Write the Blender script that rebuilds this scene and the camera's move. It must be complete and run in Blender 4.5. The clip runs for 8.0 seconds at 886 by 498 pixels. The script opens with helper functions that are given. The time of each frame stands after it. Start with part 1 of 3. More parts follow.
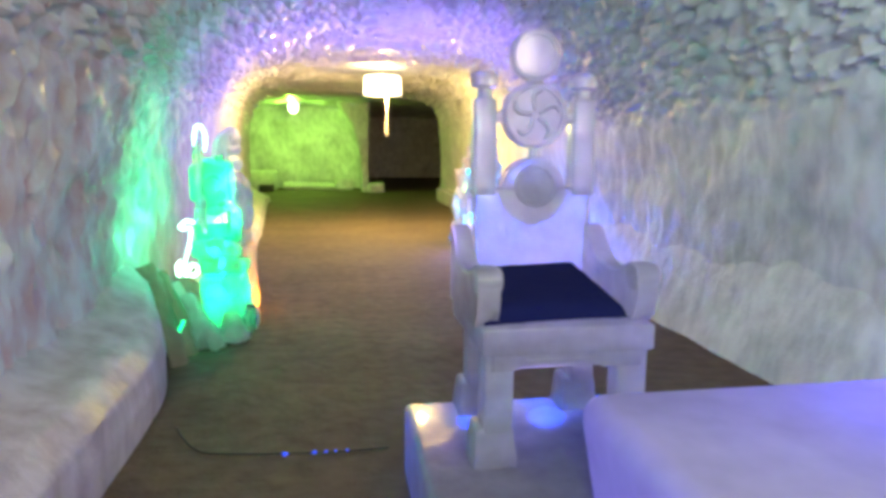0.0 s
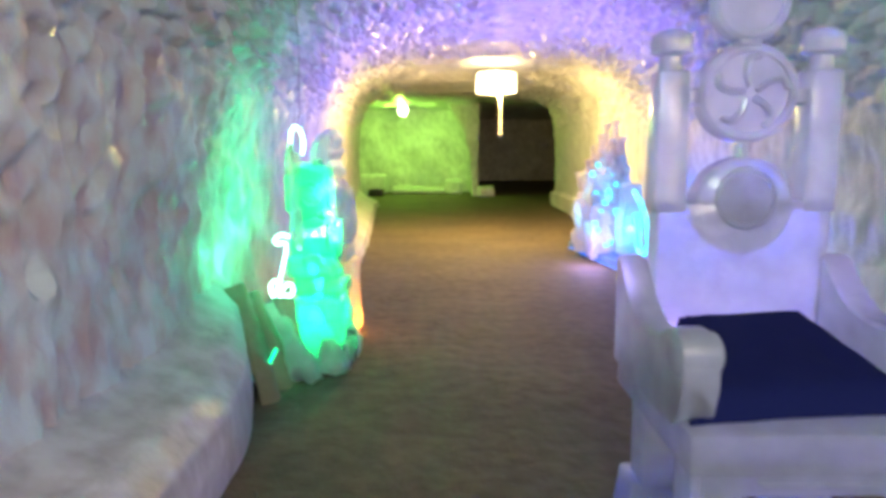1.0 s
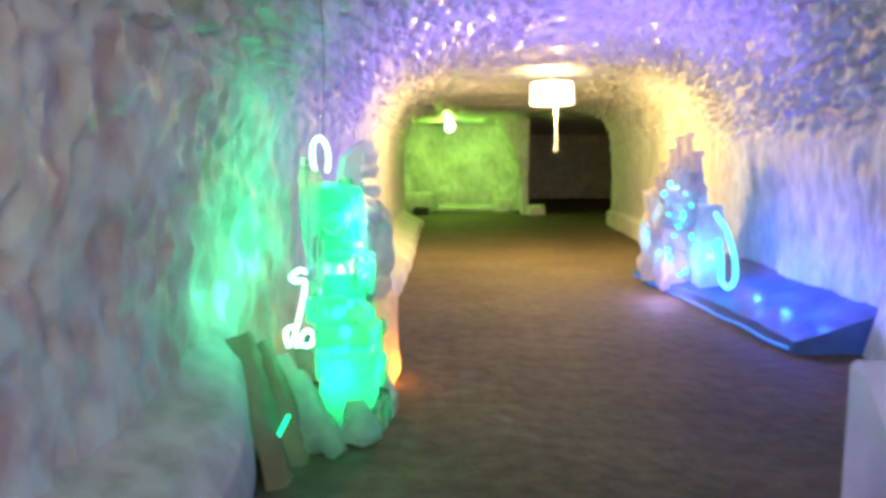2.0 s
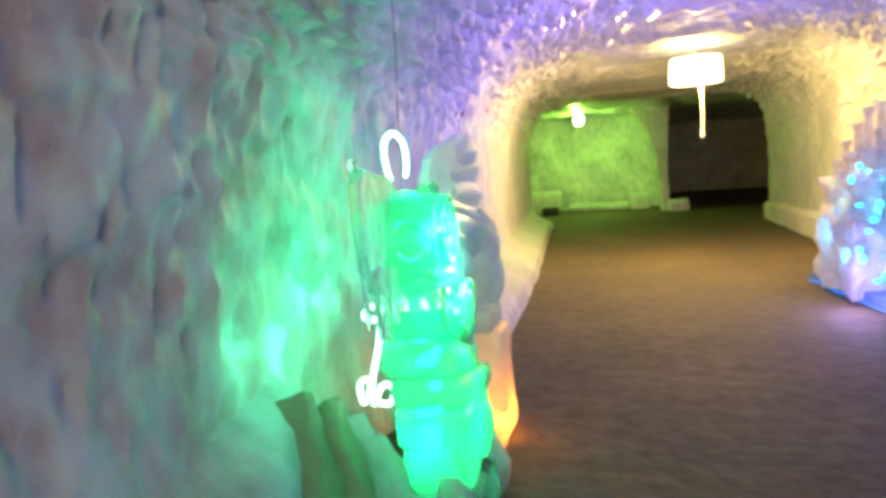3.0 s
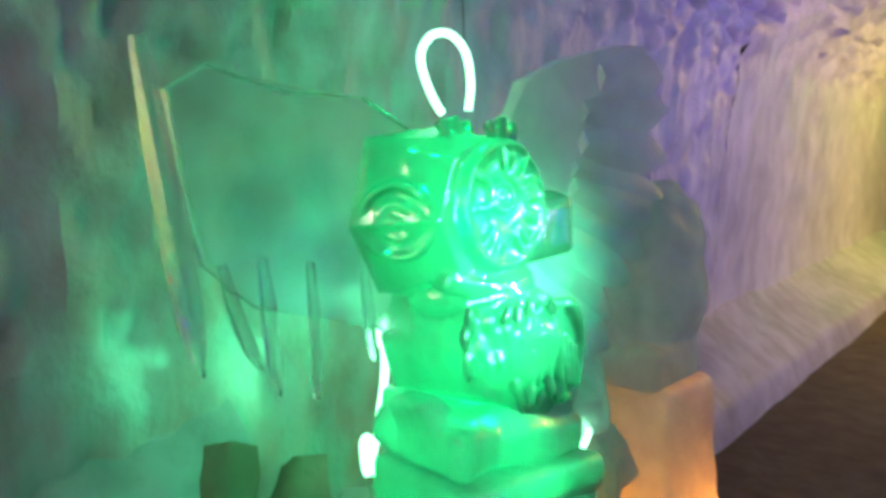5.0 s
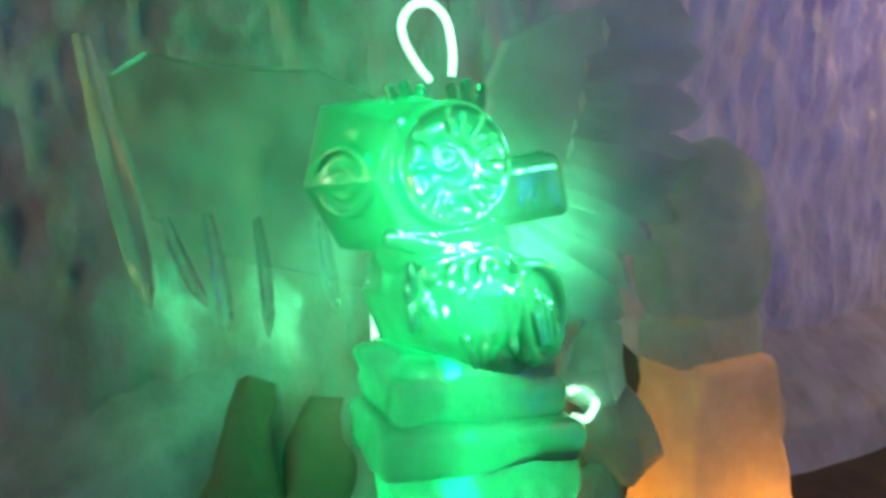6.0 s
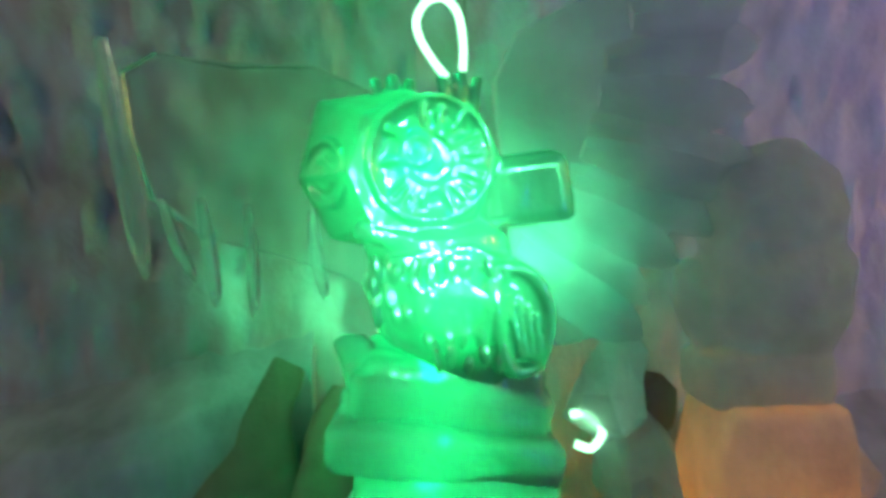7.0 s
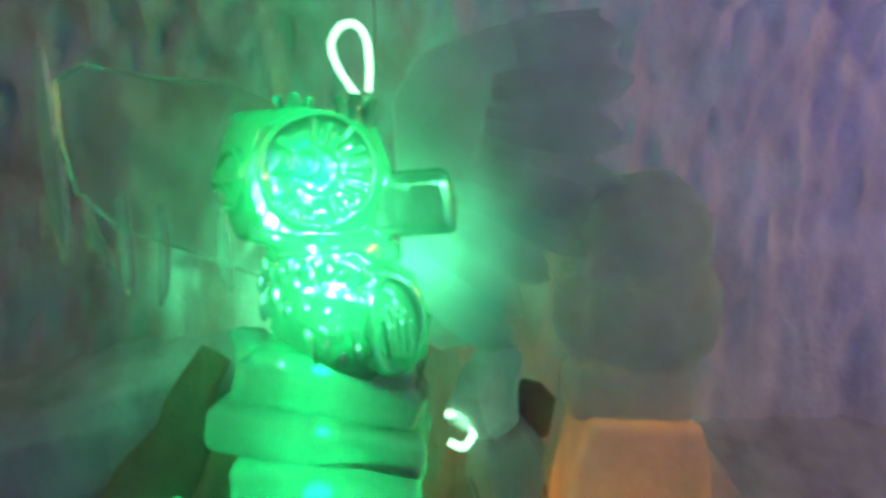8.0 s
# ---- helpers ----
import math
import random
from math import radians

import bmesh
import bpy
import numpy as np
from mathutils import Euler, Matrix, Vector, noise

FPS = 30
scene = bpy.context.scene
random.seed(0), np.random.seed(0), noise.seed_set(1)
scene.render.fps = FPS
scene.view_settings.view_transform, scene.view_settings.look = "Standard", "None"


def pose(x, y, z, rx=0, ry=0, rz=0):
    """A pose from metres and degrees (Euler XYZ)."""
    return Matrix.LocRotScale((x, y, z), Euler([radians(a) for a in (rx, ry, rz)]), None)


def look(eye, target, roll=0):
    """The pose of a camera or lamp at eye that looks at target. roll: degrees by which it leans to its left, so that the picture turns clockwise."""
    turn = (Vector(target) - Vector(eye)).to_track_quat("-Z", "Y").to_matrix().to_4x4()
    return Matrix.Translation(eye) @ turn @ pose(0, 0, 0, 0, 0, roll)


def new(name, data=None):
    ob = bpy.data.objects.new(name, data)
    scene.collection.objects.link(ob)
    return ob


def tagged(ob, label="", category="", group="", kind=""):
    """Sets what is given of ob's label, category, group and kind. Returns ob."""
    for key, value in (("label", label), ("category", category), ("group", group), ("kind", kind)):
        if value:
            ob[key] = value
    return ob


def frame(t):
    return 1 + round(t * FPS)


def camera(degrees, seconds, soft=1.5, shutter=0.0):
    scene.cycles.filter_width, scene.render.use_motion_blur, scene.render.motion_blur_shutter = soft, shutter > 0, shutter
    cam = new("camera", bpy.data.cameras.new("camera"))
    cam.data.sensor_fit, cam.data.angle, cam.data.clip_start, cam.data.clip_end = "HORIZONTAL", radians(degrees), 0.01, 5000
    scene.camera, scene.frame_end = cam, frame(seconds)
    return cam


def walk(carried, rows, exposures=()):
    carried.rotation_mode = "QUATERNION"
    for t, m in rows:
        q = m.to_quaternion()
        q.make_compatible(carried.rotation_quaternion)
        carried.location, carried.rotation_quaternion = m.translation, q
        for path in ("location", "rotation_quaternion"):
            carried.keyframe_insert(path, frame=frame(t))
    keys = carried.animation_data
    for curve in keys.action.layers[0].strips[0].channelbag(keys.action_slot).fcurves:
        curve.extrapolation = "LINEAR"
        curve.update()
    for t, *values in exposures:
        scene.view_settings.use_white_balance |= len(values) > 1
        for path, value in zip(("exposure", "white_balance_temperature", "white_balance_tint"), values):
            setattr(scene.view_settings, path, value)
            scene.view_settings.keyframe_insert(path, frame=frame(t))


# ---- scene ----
cam = camera(67.9, 8.0, soft=3.8, shutter=0.3)
PATH = [
    (0, (-0.044, 1.044, 1.599), (0.268, 2.996, 1.294), 0.4),
    (0.5, (-0.096, 1.541, 1.592), (0.149, 3.497, 1.256), 1.5),
    (1, (-0.08, 1.937, 1.583), (-0.091, 3.915, 1.286), -0.5),
    (1.2, (-0.066, 2.122, 1.588), (-0.157, 4.108, 1.371), -0.1),
    (2.3, (-0.161, 3.228, 1.565), (-0.364, 5.197, 1.276), -1.1),
    (2.5, (-0.12, 3.466, 1.548), (-0.467, 5.408, 1.218), 0.2),
    (3, (-0.139, 3.882, 1.561), (-0.687, 5.792, 1.336), -4.0),
    (3.5, (-0.201, 4.364, 1.574), (-0.912, 6.202, 1.232), -2.7),
    (4, (-0.128, 4.735, 1.526), (-1.219, 6.391, 1.267), -3.9),
    (4.5, (-0.033, 5.116, 1.551), (-1.351, 6.595, 1.274), -6.1),
    (4.7, (-0.006, 5.273, 1.495), (-1.3, 6.775, 1.235), -2.7),
    (5.8, (0.544, 5.927, 1.301), (-1.278, 6.728, 1.096), -3.3),
    (6, (0.564, 6.013, 1.31), (-1.264, 6.788, 1.065), -3.6),
    (6.5, (0.612, 6.362, 1.228), (-1.248, 7.02, 0.902), -0.1),
    (7, (0.663, 6.602, 1.228), (-1.326, 6.737, 1.066), -1.6),
    (7.5, (0.812, 6.943, 1.262), (-1.171, 6.712, 1.14), 3.5),
    (8, (0.823, 6.987, 1.241), (-1.172, 7.02, 1.101), 1.5),
]
walk(cam, [(t, look(eye, target, roll)) for t, eye, target, roll in PATH],
     [(0, 0.25, 6500, 10), (1.0, 0.2, 6500, 10), (2.5, -0.05, 6500, 10), (3.5, -0.2, 6500, 10), (4.0, -0.45, 6500, 10), (4.7, -0.95, 6600, 8), (5.8, -1.35, 7400, -2), (8.0, -1.35, 7500, -2)])

# ---- light ----
world = bpy.data.worlds.new("cave_dark")
world.use_nodes = True
world.node_tree.nodes["Background"].inputs[0].default_value = (0.5, 0.55, 0.6, 1)
world.node_tree.nodes["Background"].inputs[1].default_value = 0.0
scene.world = world


def lamp(name, place, watts, colour, radius=0.05, kind="POINT", target=None, size=0.5, spot=120, spread=180):
    data = bpy.data.lights.new(name, kind)
    data.energy, data.color = watts, colour
    if kind == "AREA":
        data.size, data.spread = size, radians(spread)
    else:
        data.shadow_soft_size = radius
    if kind == "SPOT":
        data.spot_size, data.spot_blend = radians(spot), 0.8
    ob = new(name, data)
    ob.matrix_world = look(place, target) if target else pose(*place)
    return ob


WARM, LILAC, BLUE, GREEN, ORANGE = (1.0, 0.66, 0.19), (0.38, 0.21, 1.0), (0.012, 0.07, 1.0), (0.004, 1.0, 0.27), (1.0, 0.32, 0.02)
# Unseen fill lights above the start, tinted to brighten the near walls.
lamp("fill_near_west", (1.6, 0.2, 2.75), 44, (1.0, 0.80, 0.70), kind="AREA", target=(-1.4, 3.4, 1.45), size=0.8, spread=125)
lamp("fill_near_east", (0.2, 0.2, 2.75), 49, (0.80, 1.0, 0.82), kind="AREA", target=(3.0, 4.2, 1.5), size=0.8, spread=125)
lamp("lamp_pendant", (0.83, 14.0, 2.52), 680, WARM, 0.12)
lamp("lamp_pendant_up", (0.70, 13.45, 2.90), 50, WARM, 0.05)
lamp("lamp_lilac", (2.55, 8.9, 0.50), 72, LILAC, kind="AREA", target=(0.0, 10.0, 2.9), size=0.6, spread=105)
# Unseen fill behind the throne, added to shine lilac through its back.
lamp("fill_throne_lilac", (1.35, 5.6, 0.45), 145, (0.42, 0.30, 1.0), 0.06, "SPOT", (1.05, 4.05, 1.45), spot=62)
for x in (0.60, 0.95, 1.30):
    lamp("lamp_throne_blue", (x, 4.0, 0.22), 1.8, BLUE, 0.10)
lamp("lamp_table_blue", (2.12, 2.76, 0.50), 36, (0.09, 0.08, 1.0), 0.12)
for y in (8.9, 9.6, 10.3):
    lamp("lamp_ledge_blue", (2.70, y, 0.44), 20.0, BLUE, 0.03)
for place in ((2.12, 11.95, 0.65), (2.05, 11.40, 0.45), (2.30, 11.55, 0.9), (2.40, 11.75, 1.25), (2.42, 10.85, 0.5)):
    lamp("lamp_castle_cyan", place, 6.0, (0.03, 0.55, 1.0), 0.04)
# Unseen lilac fill at the castle's foot, added to brighten its front.
lamp("fill_castle_lilac", (1.85, 10.75, 0.30), 30, (0.50, 0.36, 1.0), 0.06)
lamp("lamp_green_spot", (0.15, 5.75, 2.80), 250, (0.0, 1.0, 0.42), 0.12, "SPOT", (-1.22, 6.55, 1.0), spot=42)
# Three unseen spots, added at mirror angles to put glints on the owl.
lamp("glint_spot_side", (2.50, 7.25, 2.10), 5000, (0.10, 1.0, 0.46), 0.14, "SPOT", (-0.95, 6.72, 1.15), spot=9.2)
lamp("glint_spot_wall", (2.65, 5.95, 1.25), 4200, (0.10, 1.0, 0.46), 0.14, "SPOT", (-0.95, 6.66, 1.12), spot=7.8)
lamp("glint_spot_far", (2.55, 8.90, 1.90), 5600, (0.10, 1.0, 0.46), 0.14, "SPOT", (-0.9, 6.86, 1.12), spot=9)
lamp("lamp_owl_head", (-1.02, 6.65, 1.30), 13, GREEN, 0.05)
lamp("lamp_owl_breast", (-1.06, 6.74, 0.95), 11, GREEN, 0.08)
lamp("lamp_stump", (-1.04, 6.68, 0.40), 24, GREEN, 0.05)
lamp("lamp_rope_top", (-1.06, 6.69, 1.66), 5.0, GREEN, 0.03)
lamp("lamp_log_low", (-1.0, 6.70, 0.61), 13, GREEN, 0.03)
lamp("lamp_log_high", (-1.05, 6.68, 0.75), 11, GREEN, 0.03)
# Two unseen lamps set off the ropes, added to wash the wall green.
lamp("lamp_wall_wash", (-1.30, 6.40, 0.74), 0.5, (0.0, 1.0, 0.34), 0.06)
lamp("lamp_wall_wash_high", (-1.28, 6.55, 1.84), 1.0, (0.0, 1.0, 0.34), 0.06)
lamp("lamp_orange", (-0.98, 7.58, 0.10), 11.0, ORANGE, 0.06)
lamp("lamp_chamber_green", (-1.54, 24.6, 2.75), 200, (0.42, 1.0, 0.07), 0.12)


# ---- materials ----
def material(name):
    m = bpy.data.materials.new(name)
    m.use_nodes = True
    n = m.node_tree.nodes
    return m, n, m.node_tree.links, n["Principled BSDF"], n["Material Output"]


def noise_node(n, l, scale, detail=4.0, stretch=None):
    co = n.new("ShaderNodeTexCoord")
    t = n.new("ShaderNodeTexNoise")
    t.inputs["Scale"].default_value, t.inputs["Detail"].default_value = scale, detail
    if stretch:
        mp = n.new("ShaderNodeMapping")
        mp.inputs["Scale"].default_value = stretch
        l.new(co.outputs["Object"], mp.inputs[0])
        l.new(mp.outputs[0], t.inputs["Vector"])
    else:
        l.new(co.outputs["Object"], t.inputs["Vector"])
    return t


def ramp(n, l, fac, stops):
    r = n.new("ShaderNodeValToRGB")
    while len(r.color_ramp.elements) < len(stops):
        r.color_ramp.elements.new(0.5)
    for e, (p, c) in zip(r.color_ramp.elements, stops):
        e.position, e.color = p, (*c, 1)
    l.new(fac, r.inputs[0])
    return r


def bumped(n, l, sources):
    """Bump nodes in a chain: (height output, strength, distance)."""
    last = None
    for out, strength, dist in sources:
        b = n.new("ShaderNodeBump")
        b.inputs["Strength"].default_value, b.inputs["Distance"].default_value = strength, dist
        l.new(out, b.inputs["Height"])
        if last:
            l.new(last.outputs[0], b.inputs["Normal"])
        last = b
    return last


def snow(name, light, dark, rough=0.55, wet=0.15, grain=1.0):
    m, n, l, p, o = material(name)
    big, mid, fine = noise_node(n, l, 1.3, 3), noise_node(n, l, 7, 4, (1, 1, 0.6)), noise_node(n, l, 45, 4)
    r = ramp(n, l, mid.outputs[0], [(0.32, dark), (0.62, light)])
    r2 = ramp(n, l, big.outputs[0], [(0.35, (0.78, 0.78, 0.80)), (0.65, (1, 1, 1))])
    mix = n.new("ShaderNodeMix")
    mix.data_type, mix.blend_type = "RGBA", "MULTIPLY"
    mix.inputs[0].default_value = 1.0
    l.new(r.outputs[0], mix.inputs[6])
    l.new(r2.outputs[0], mix.inputs[7])
    l.new(mix.outputs[2], p.inputs["Base Color"])
    rr = n.new("ShaderNodeMapRange")
    rr.inputs["From Min"].default_value, rr.inputs["From Max"].default_value = 0.3, 0.7
    rr.inputs["To Min"].default_value, rr.inputs["To Max"].default_value = rough - 0.22, rough + 0.2
    l.new(mid.outputs[0], rr.inputs["Value"])
    l.new(rr.outputs[0], p.inputs["Roughness"])
    p.inputs["IOR"].default_value = 1.31
    p.inputs["Coat Weight"].default_value, p.inputs["Coat Roughness"].default_value = wet, 0.12
    b = bumped(n, l, [(mid.outputs[0], 0.6 * grain, 0.05), (fine.outputs[0], 0.4 * grain, 0.012)])
    l.new(b.outputs[0], p.inputs["Normal"])
    l.new(b.outputs[0], p.inputs["Coat Normal"])
    return m


def ice(name, colour=(0.86, 0.9, 0.95), clear=0.4, through_light=0.35, rough=0.2, bump=0.3, scale=14, coat=0.4, gloss=0.05, stretch=None, coat_ior=1.4, fine=None):
    """Cloudy ice: a glossy body that lets part of the light through, straight and scattered."""
    m, n, l, p, o = material(name)
    t1, t2 = noise_node(n, l, scale, 4, stretch), noise_node(n, l, scale * 5, 3)
    c = ramp(n, l, t1.outputs[0], [(0.3, tuple(v * 0.8 for v in colour)), (0.7, colour)])
    l.new(c.outputs[0], p.inputs["Base Color"])
    p.inputs["Transmission Weight"].default_value = clear
    p.inputs["Roughness"].default_value, p.inputs["IOR"].default_value = rough, 1.31
    p.inputs["Coat Weight"].default_value, p.inputs["Coat Roughness"].default_value = coat, gloss
    p.inputs["Coat IOR"].default_value = coat_ior
    b = bumped(n, l, [(t1.outputs[0], bump, 0.03), (t2.outputs[0], fine[0] if fine else bump * 0.5, fine[1] if fine else 0.006)])
    l.new(b.outputs[0], p.inputs["Normal"])
    if fine:  # broad melt ripples in the wet film
        t3 = noise_node(n, l, fine[2], 0.8, (1, 1, 0.3))
        film = bumped(n, l, [(t3.outputs[0], 1.0, fine[3])])
        l.new(film.outputs[0], p.inputs["Coat Normal"])
    tr = n.new("ShaderNodeBsdfTranslucent")
    l.new(c.outputs[0], tr.inputs["Color"])
    l.new(b.outputs[0], tr.inputs["Normal"])
    mix = n.new("ShaderNodeMixShader")
    mix.inputs[0].default_value = through_light
    l.new(p.outputs[0], mix.inputs[1])
    l.new(tr.outputs[0], mix.inputs[2])
    l.new(mix.outputs[0], o.inputs["Surface"])
    return m


def plain(name, colour, rough=0.6, metal=0.0, bump=0.2, scale=60):
    m, n, l, p, o = material(name)
    t = noise_node(n, l, scale, 4)
    c = ramp(n, l, t.outputs[0], [(0.3, tuple(v * 0.75 for v in colour)), (0.7, colour)])
    l.new(c.outputs[0], p.inputs["Base Color"])
    p.inputs["Roughness"].default_value, p.inputs["Metallic"].default_value = rough, metal
    b = bumped(n, l, [(t.outputs[0], bump, 0.01)])
    l.new(b.outputs[0], p.inputs["Normal"])
    return m


def glow(name, colour, strength):
    m, n, l, p, o = material(name)
    p.inputs["Base Color"].default_value = (0.1, 0.1, 0.1, 1)
    p.inputs["Emission Color"].default_value = (*colour, 1)
    p.inputs["Emission Strength"].default_value = strength
    return m


def dirt(name):
    m, n, l, p, o = material(name)
    big, mid, fine = noise_node(n, l, 0.9, 4), noise_node(n, l, 7, 6), noise_node(n, l, 60, 4)
    a = ramp(n, l, mid.outputs[0], [(0.3, (0.078, 0.058, 0.038)), (0.7, (0.135, 0.102, 0.064))])
    c = ramp(n, l, big.outputs[0], [(0.3, (0.7, 0.7, 0.72)), (0.7, (1.1, 1.05, 1.0))])
    mix = n.new("ShaderNodeMix")
    mix.data_type, mix.blend_type = "RGBA", "MULTIPLY"
    mix.inputs[0].default_value = 1.0
    l.new(a.outputs[0], mix.inputs[6])
    l.new(c.outputs[0], mix.inputs[7])
    l.new(mix.outputs[2], p.inputs["Base Color"])
    p.inputs["Roughness"].default_value = 0.8
    b = bumped(n, l, [(mid.outputs[0], 0.6, 0.035), (fine.outputs[0], 0.4, 0.010)])
    l.new(b.outputs[0], p.inputs["Normal"])
    return m


M_SNOW = snow("packed_snow", (0.80, 0.82, 0.83), (0.58, 0.60, 0.62))
# Stains, with the reddish and teal tint of the light painted in.
M_WEST = snow("stained_tinted_snow", (0.66, 0.76, 0.75), (0.56, 0.46, 0.45), 0.6, 0.08, 0.8)
# Darker snow: the dimmer light on bench and left skirt is in its colour.
M_BENCH = snow("dimmed_snow", (0.62, 0.62, 0.64), (0.42, 0.40, 0.42), 0.6, 0.06, 0.5)
M_CEIL = snow("icy_snow_ceiling", (0.78, 0.81, 0.84), (0.55, 0.58, 0.62), 0.5, 0.45)
M_LEDGE = snow("smooth_snow", (0.82, 0.82, 0.82), (0.68, 0.68, 0.70), 0.6, 0.05, 0.5)
M_DIRT = dirt("packed_dirt")
M_THRONE = ice("frosted_ice", (0.86, 0.87, 0.95), 0.78, 0.36, 0.24, 0.3, 10, 0.6)
M_TABLE = ice("cloudy_block_ice", (0.72, 0.68, 0.80), 0.2, 0.55, 0.3, 0.2, 5, 0.3)
M_WING = ice("hazy_clear_ice", (0.88, 0.93, 0.94), 0.82, 0.28, 0.34, 0.3, 7, 0.03)
M_TIP = ice("feather_ice", (0.90, 0.94, 0.94), 0.94, 0.08, 0.22, 0.3, 9, 0.3)
M_CLEAR = ice("clear_ice", (0.95, 0.97, 0.97), 0.98, 0.03, 0.22, 0.35, 6, 0.03)
M_OWL = ice("carved_ice", (0.20, 0.35, 0.32), 0.10, 0.50, 0.22, 0.40, 9, 1.0, 0.16, (1, 1, 0.6), 3.6, (0.5, 0.006, 16, 0.022))
M_LOG = ice("bark_ice", (0.40, 0.48, 0.48), 0.10, 0.50, 0.22, 0.40, 9, 1.0, 0.16, (1, 1, 0.6), 2.5, (0.5, 0.006, 12, 0.025))
M_PED = ice("pedestal_ice", (0.9, 0.88, 0.84), 0.15, 0.6, 0.25, 0.3, 10)
M_BIRD = ice("hazy_ice", (0.84, 0.88, 0.88), 0.45, 0.62, 0.35, 0.4, 9, 0.1)
# Part of the ledge's blue light is painted into this base colour.
M_PLINTH = ice("blue_lit_ice", (0.16, 0.30, 0.62), 0.15, 0.35, 0.3, 0.4, 6, 0.3)
M_CASTLE = ice("castle_ice", (0.92, 0.88, 0.95), 0.22, 0.5, 0.2, 0.4, 12, 0.6)
M_DIRT_SHADE = ice("dirt_shade_ice", (0.44, 0.36, 0.27), 0.0, 0.5, 0.6, 0.8, 8, 0.1)
M_WOOD = plain("wet_wood", (0.16, 0.10, 0.06), 0.6)
M_CLOTH = plain("navy_cloth", (0.008, 0.011, 0.070), 0.95, 0, 0.3, 220)
M_CLOTH.node_tree.nodes["Principled BSDF"].inputs["Specular IOR Level"].default_value = 0.08
M_BLACK = plain("black_plastic", (0.02, 0.02, 0.02), 0.5)
M_WHITE = plain("white_cable", (0.5, 0.5, 0.48), 0.4)
M_ROPE_G = glow("green_light_rope", (0.35, 1.0, 0.62), 9)
M_ROPE_DIM = glow("dim_green_rope", (0.0, 1.0, 0.35), 2.2)
M_ROPE_C = glow("cyan_light_rope", (0.05, 0.75, 1.0), 3.0)
M_LED_B = glow("blue_led", (0.0, 0.06, 1.0), 0.9)
M_STRIP = glow("blue_led_strip", (0.0, 0.22, 1.0), 1.2)
M_SHADE = glow("lit_lamp_shade", (1.0, 0.80, 0.48), 6)
M_BULB = glow("green_bulb", (0.75, 1.0, 0.5), 12)


# ---- shape helpers ----
def part(name, bm, mat, parent=None, label="", smooth=True):
    """Links a bmesh as one mesh object, under a thing or a part."""
    me = bpy.data.meshes.new(name)
    bmesh.ops.recalc_face_normals(bm, faces=bm.faces[:])
    bm.to_mesh(me)
    bm.free()
    me.materials.append(mat)
    if smooth:
        me.polygons.foreach_set("use_smooth", [True] * len(me.polygons))
        me.set_sharp_from_angle(angle=radians(42))
    ob = new(name, me)
    if parent:
        ob.parent = parent
    if label:
        ob["label"] = label
    return ob


def thing(name, label, category, place=(0, 0, 0), rz=0, group=""):
    ob = new(name)
    ob.empty_display_size = 0.1
    ob.matrix_world = pose(*place, 0, 0, rz)
    return tagged(ob, label, category, group)


def add_box(bm, c, s, bevel=0.012, m=None, seg=2, taper=1.0):
    """A box of size s at centre c, with rounded edges; taper scales its top."""
    r = bmesh.ops.create_cube(bm, size=1)
    vs = r["verts"]
    for v in vs:
        k = taper if v.co.z > 0 else 1.0
        v.co = Vector((v.co.x * s[0] * k, v.co.y * s[1] * k, v.co.z * s[2]))
    es = list({e for v in vs for e in v.link_edges})
    if bevel:
        out = bmesh.ops.bevel(bm, geom=es, offset=bevel, segments=seg, profile=0.5, affect="EDGES")
        vs = list({v for f in out["faces"] for v in f.verts} | {v for v in vs if v.is_valid})
    mm = Matrix.Translation(c) @ (m if m else Matrix())
    for v in vs:
        v.co = mm @ v.co
    return vs


def add_blob(bm, c, r, m=None, sub=3, rough=0.0, seed=0.0, scale=4.0):
    vs = bmesh.ops.create_icosphere(bm, subdivisions=sub, radius=1)["verts"]
    mm = Matrix.Translation(c) @ (m if m else Matrix())
    for v in vs:
        d = 1 + rough * noise.noise(v.co * scale + Vector((seed, seed * 2, 0)))
        v.co = mm @ Vector((v.co.x * r[0] * d, v.co.y * r[1] * d, v.co.z * r[2] * d))
    return vs


def add_lathe(bm, profile, m, steps=28):
    """A turned shape: profile of (radius, height), about the z axis of m."""
    rings = []
    for rad, h in profile:
        rings.append([bm.verts.new(m @ Vector((rad * math.cos(a), rad * math.sin(a), h)))
                      for a in (math.tau * i / steps for i in range(steps))])
    for a, b in zip(rings, rings[1:]):
        for i in range(steps):
            bm.faces.new((a[i], a[(i + 1) % steps], b[(i + 1) % steps], b[i]))
    bm.faces.new(rings[0][::-1])
    bm.faces.new(rings[-1])


def add_tube(bm, pts, rad, steps=10):
    """A tube along a line of points, rounded off by a spline through them."""
    pts = [Vector(p) for p in pts]
    line = []
    for i in range(len(pts) - 1):
        p0, p1, p2, p3 = pts[max(i - 1, 0)], pts[i], pts[i + 1], pts[min(i + 2, len(pts) - 1)]
        for k in range(6):
            t = k / 6
            line.append(0.5 * (2 * p1 + (p2 - p0) * t + (2 * p0 - 5 * p1 + 4 * p2 - p3) * t * t + (3 * p1 - p0 - 3 * p2 + p3) * t ** 3))
    line.append(pts[-1])
    rings, up = [], Vector((0.3, 0.2, 1)).normalized()
    for i, p in enumerate(line):
        d = (line[min(i + 1, len(line) - 1)] - line[max(i - 1, 0)]).normalized()
        a = d.cross(up)
        a = a.normalized() if a.length > 1e-4 else Vector((1, 0, 0))
        b = d.cross(a).normalized()
        up = b if b.dot(up) > 0 else -b
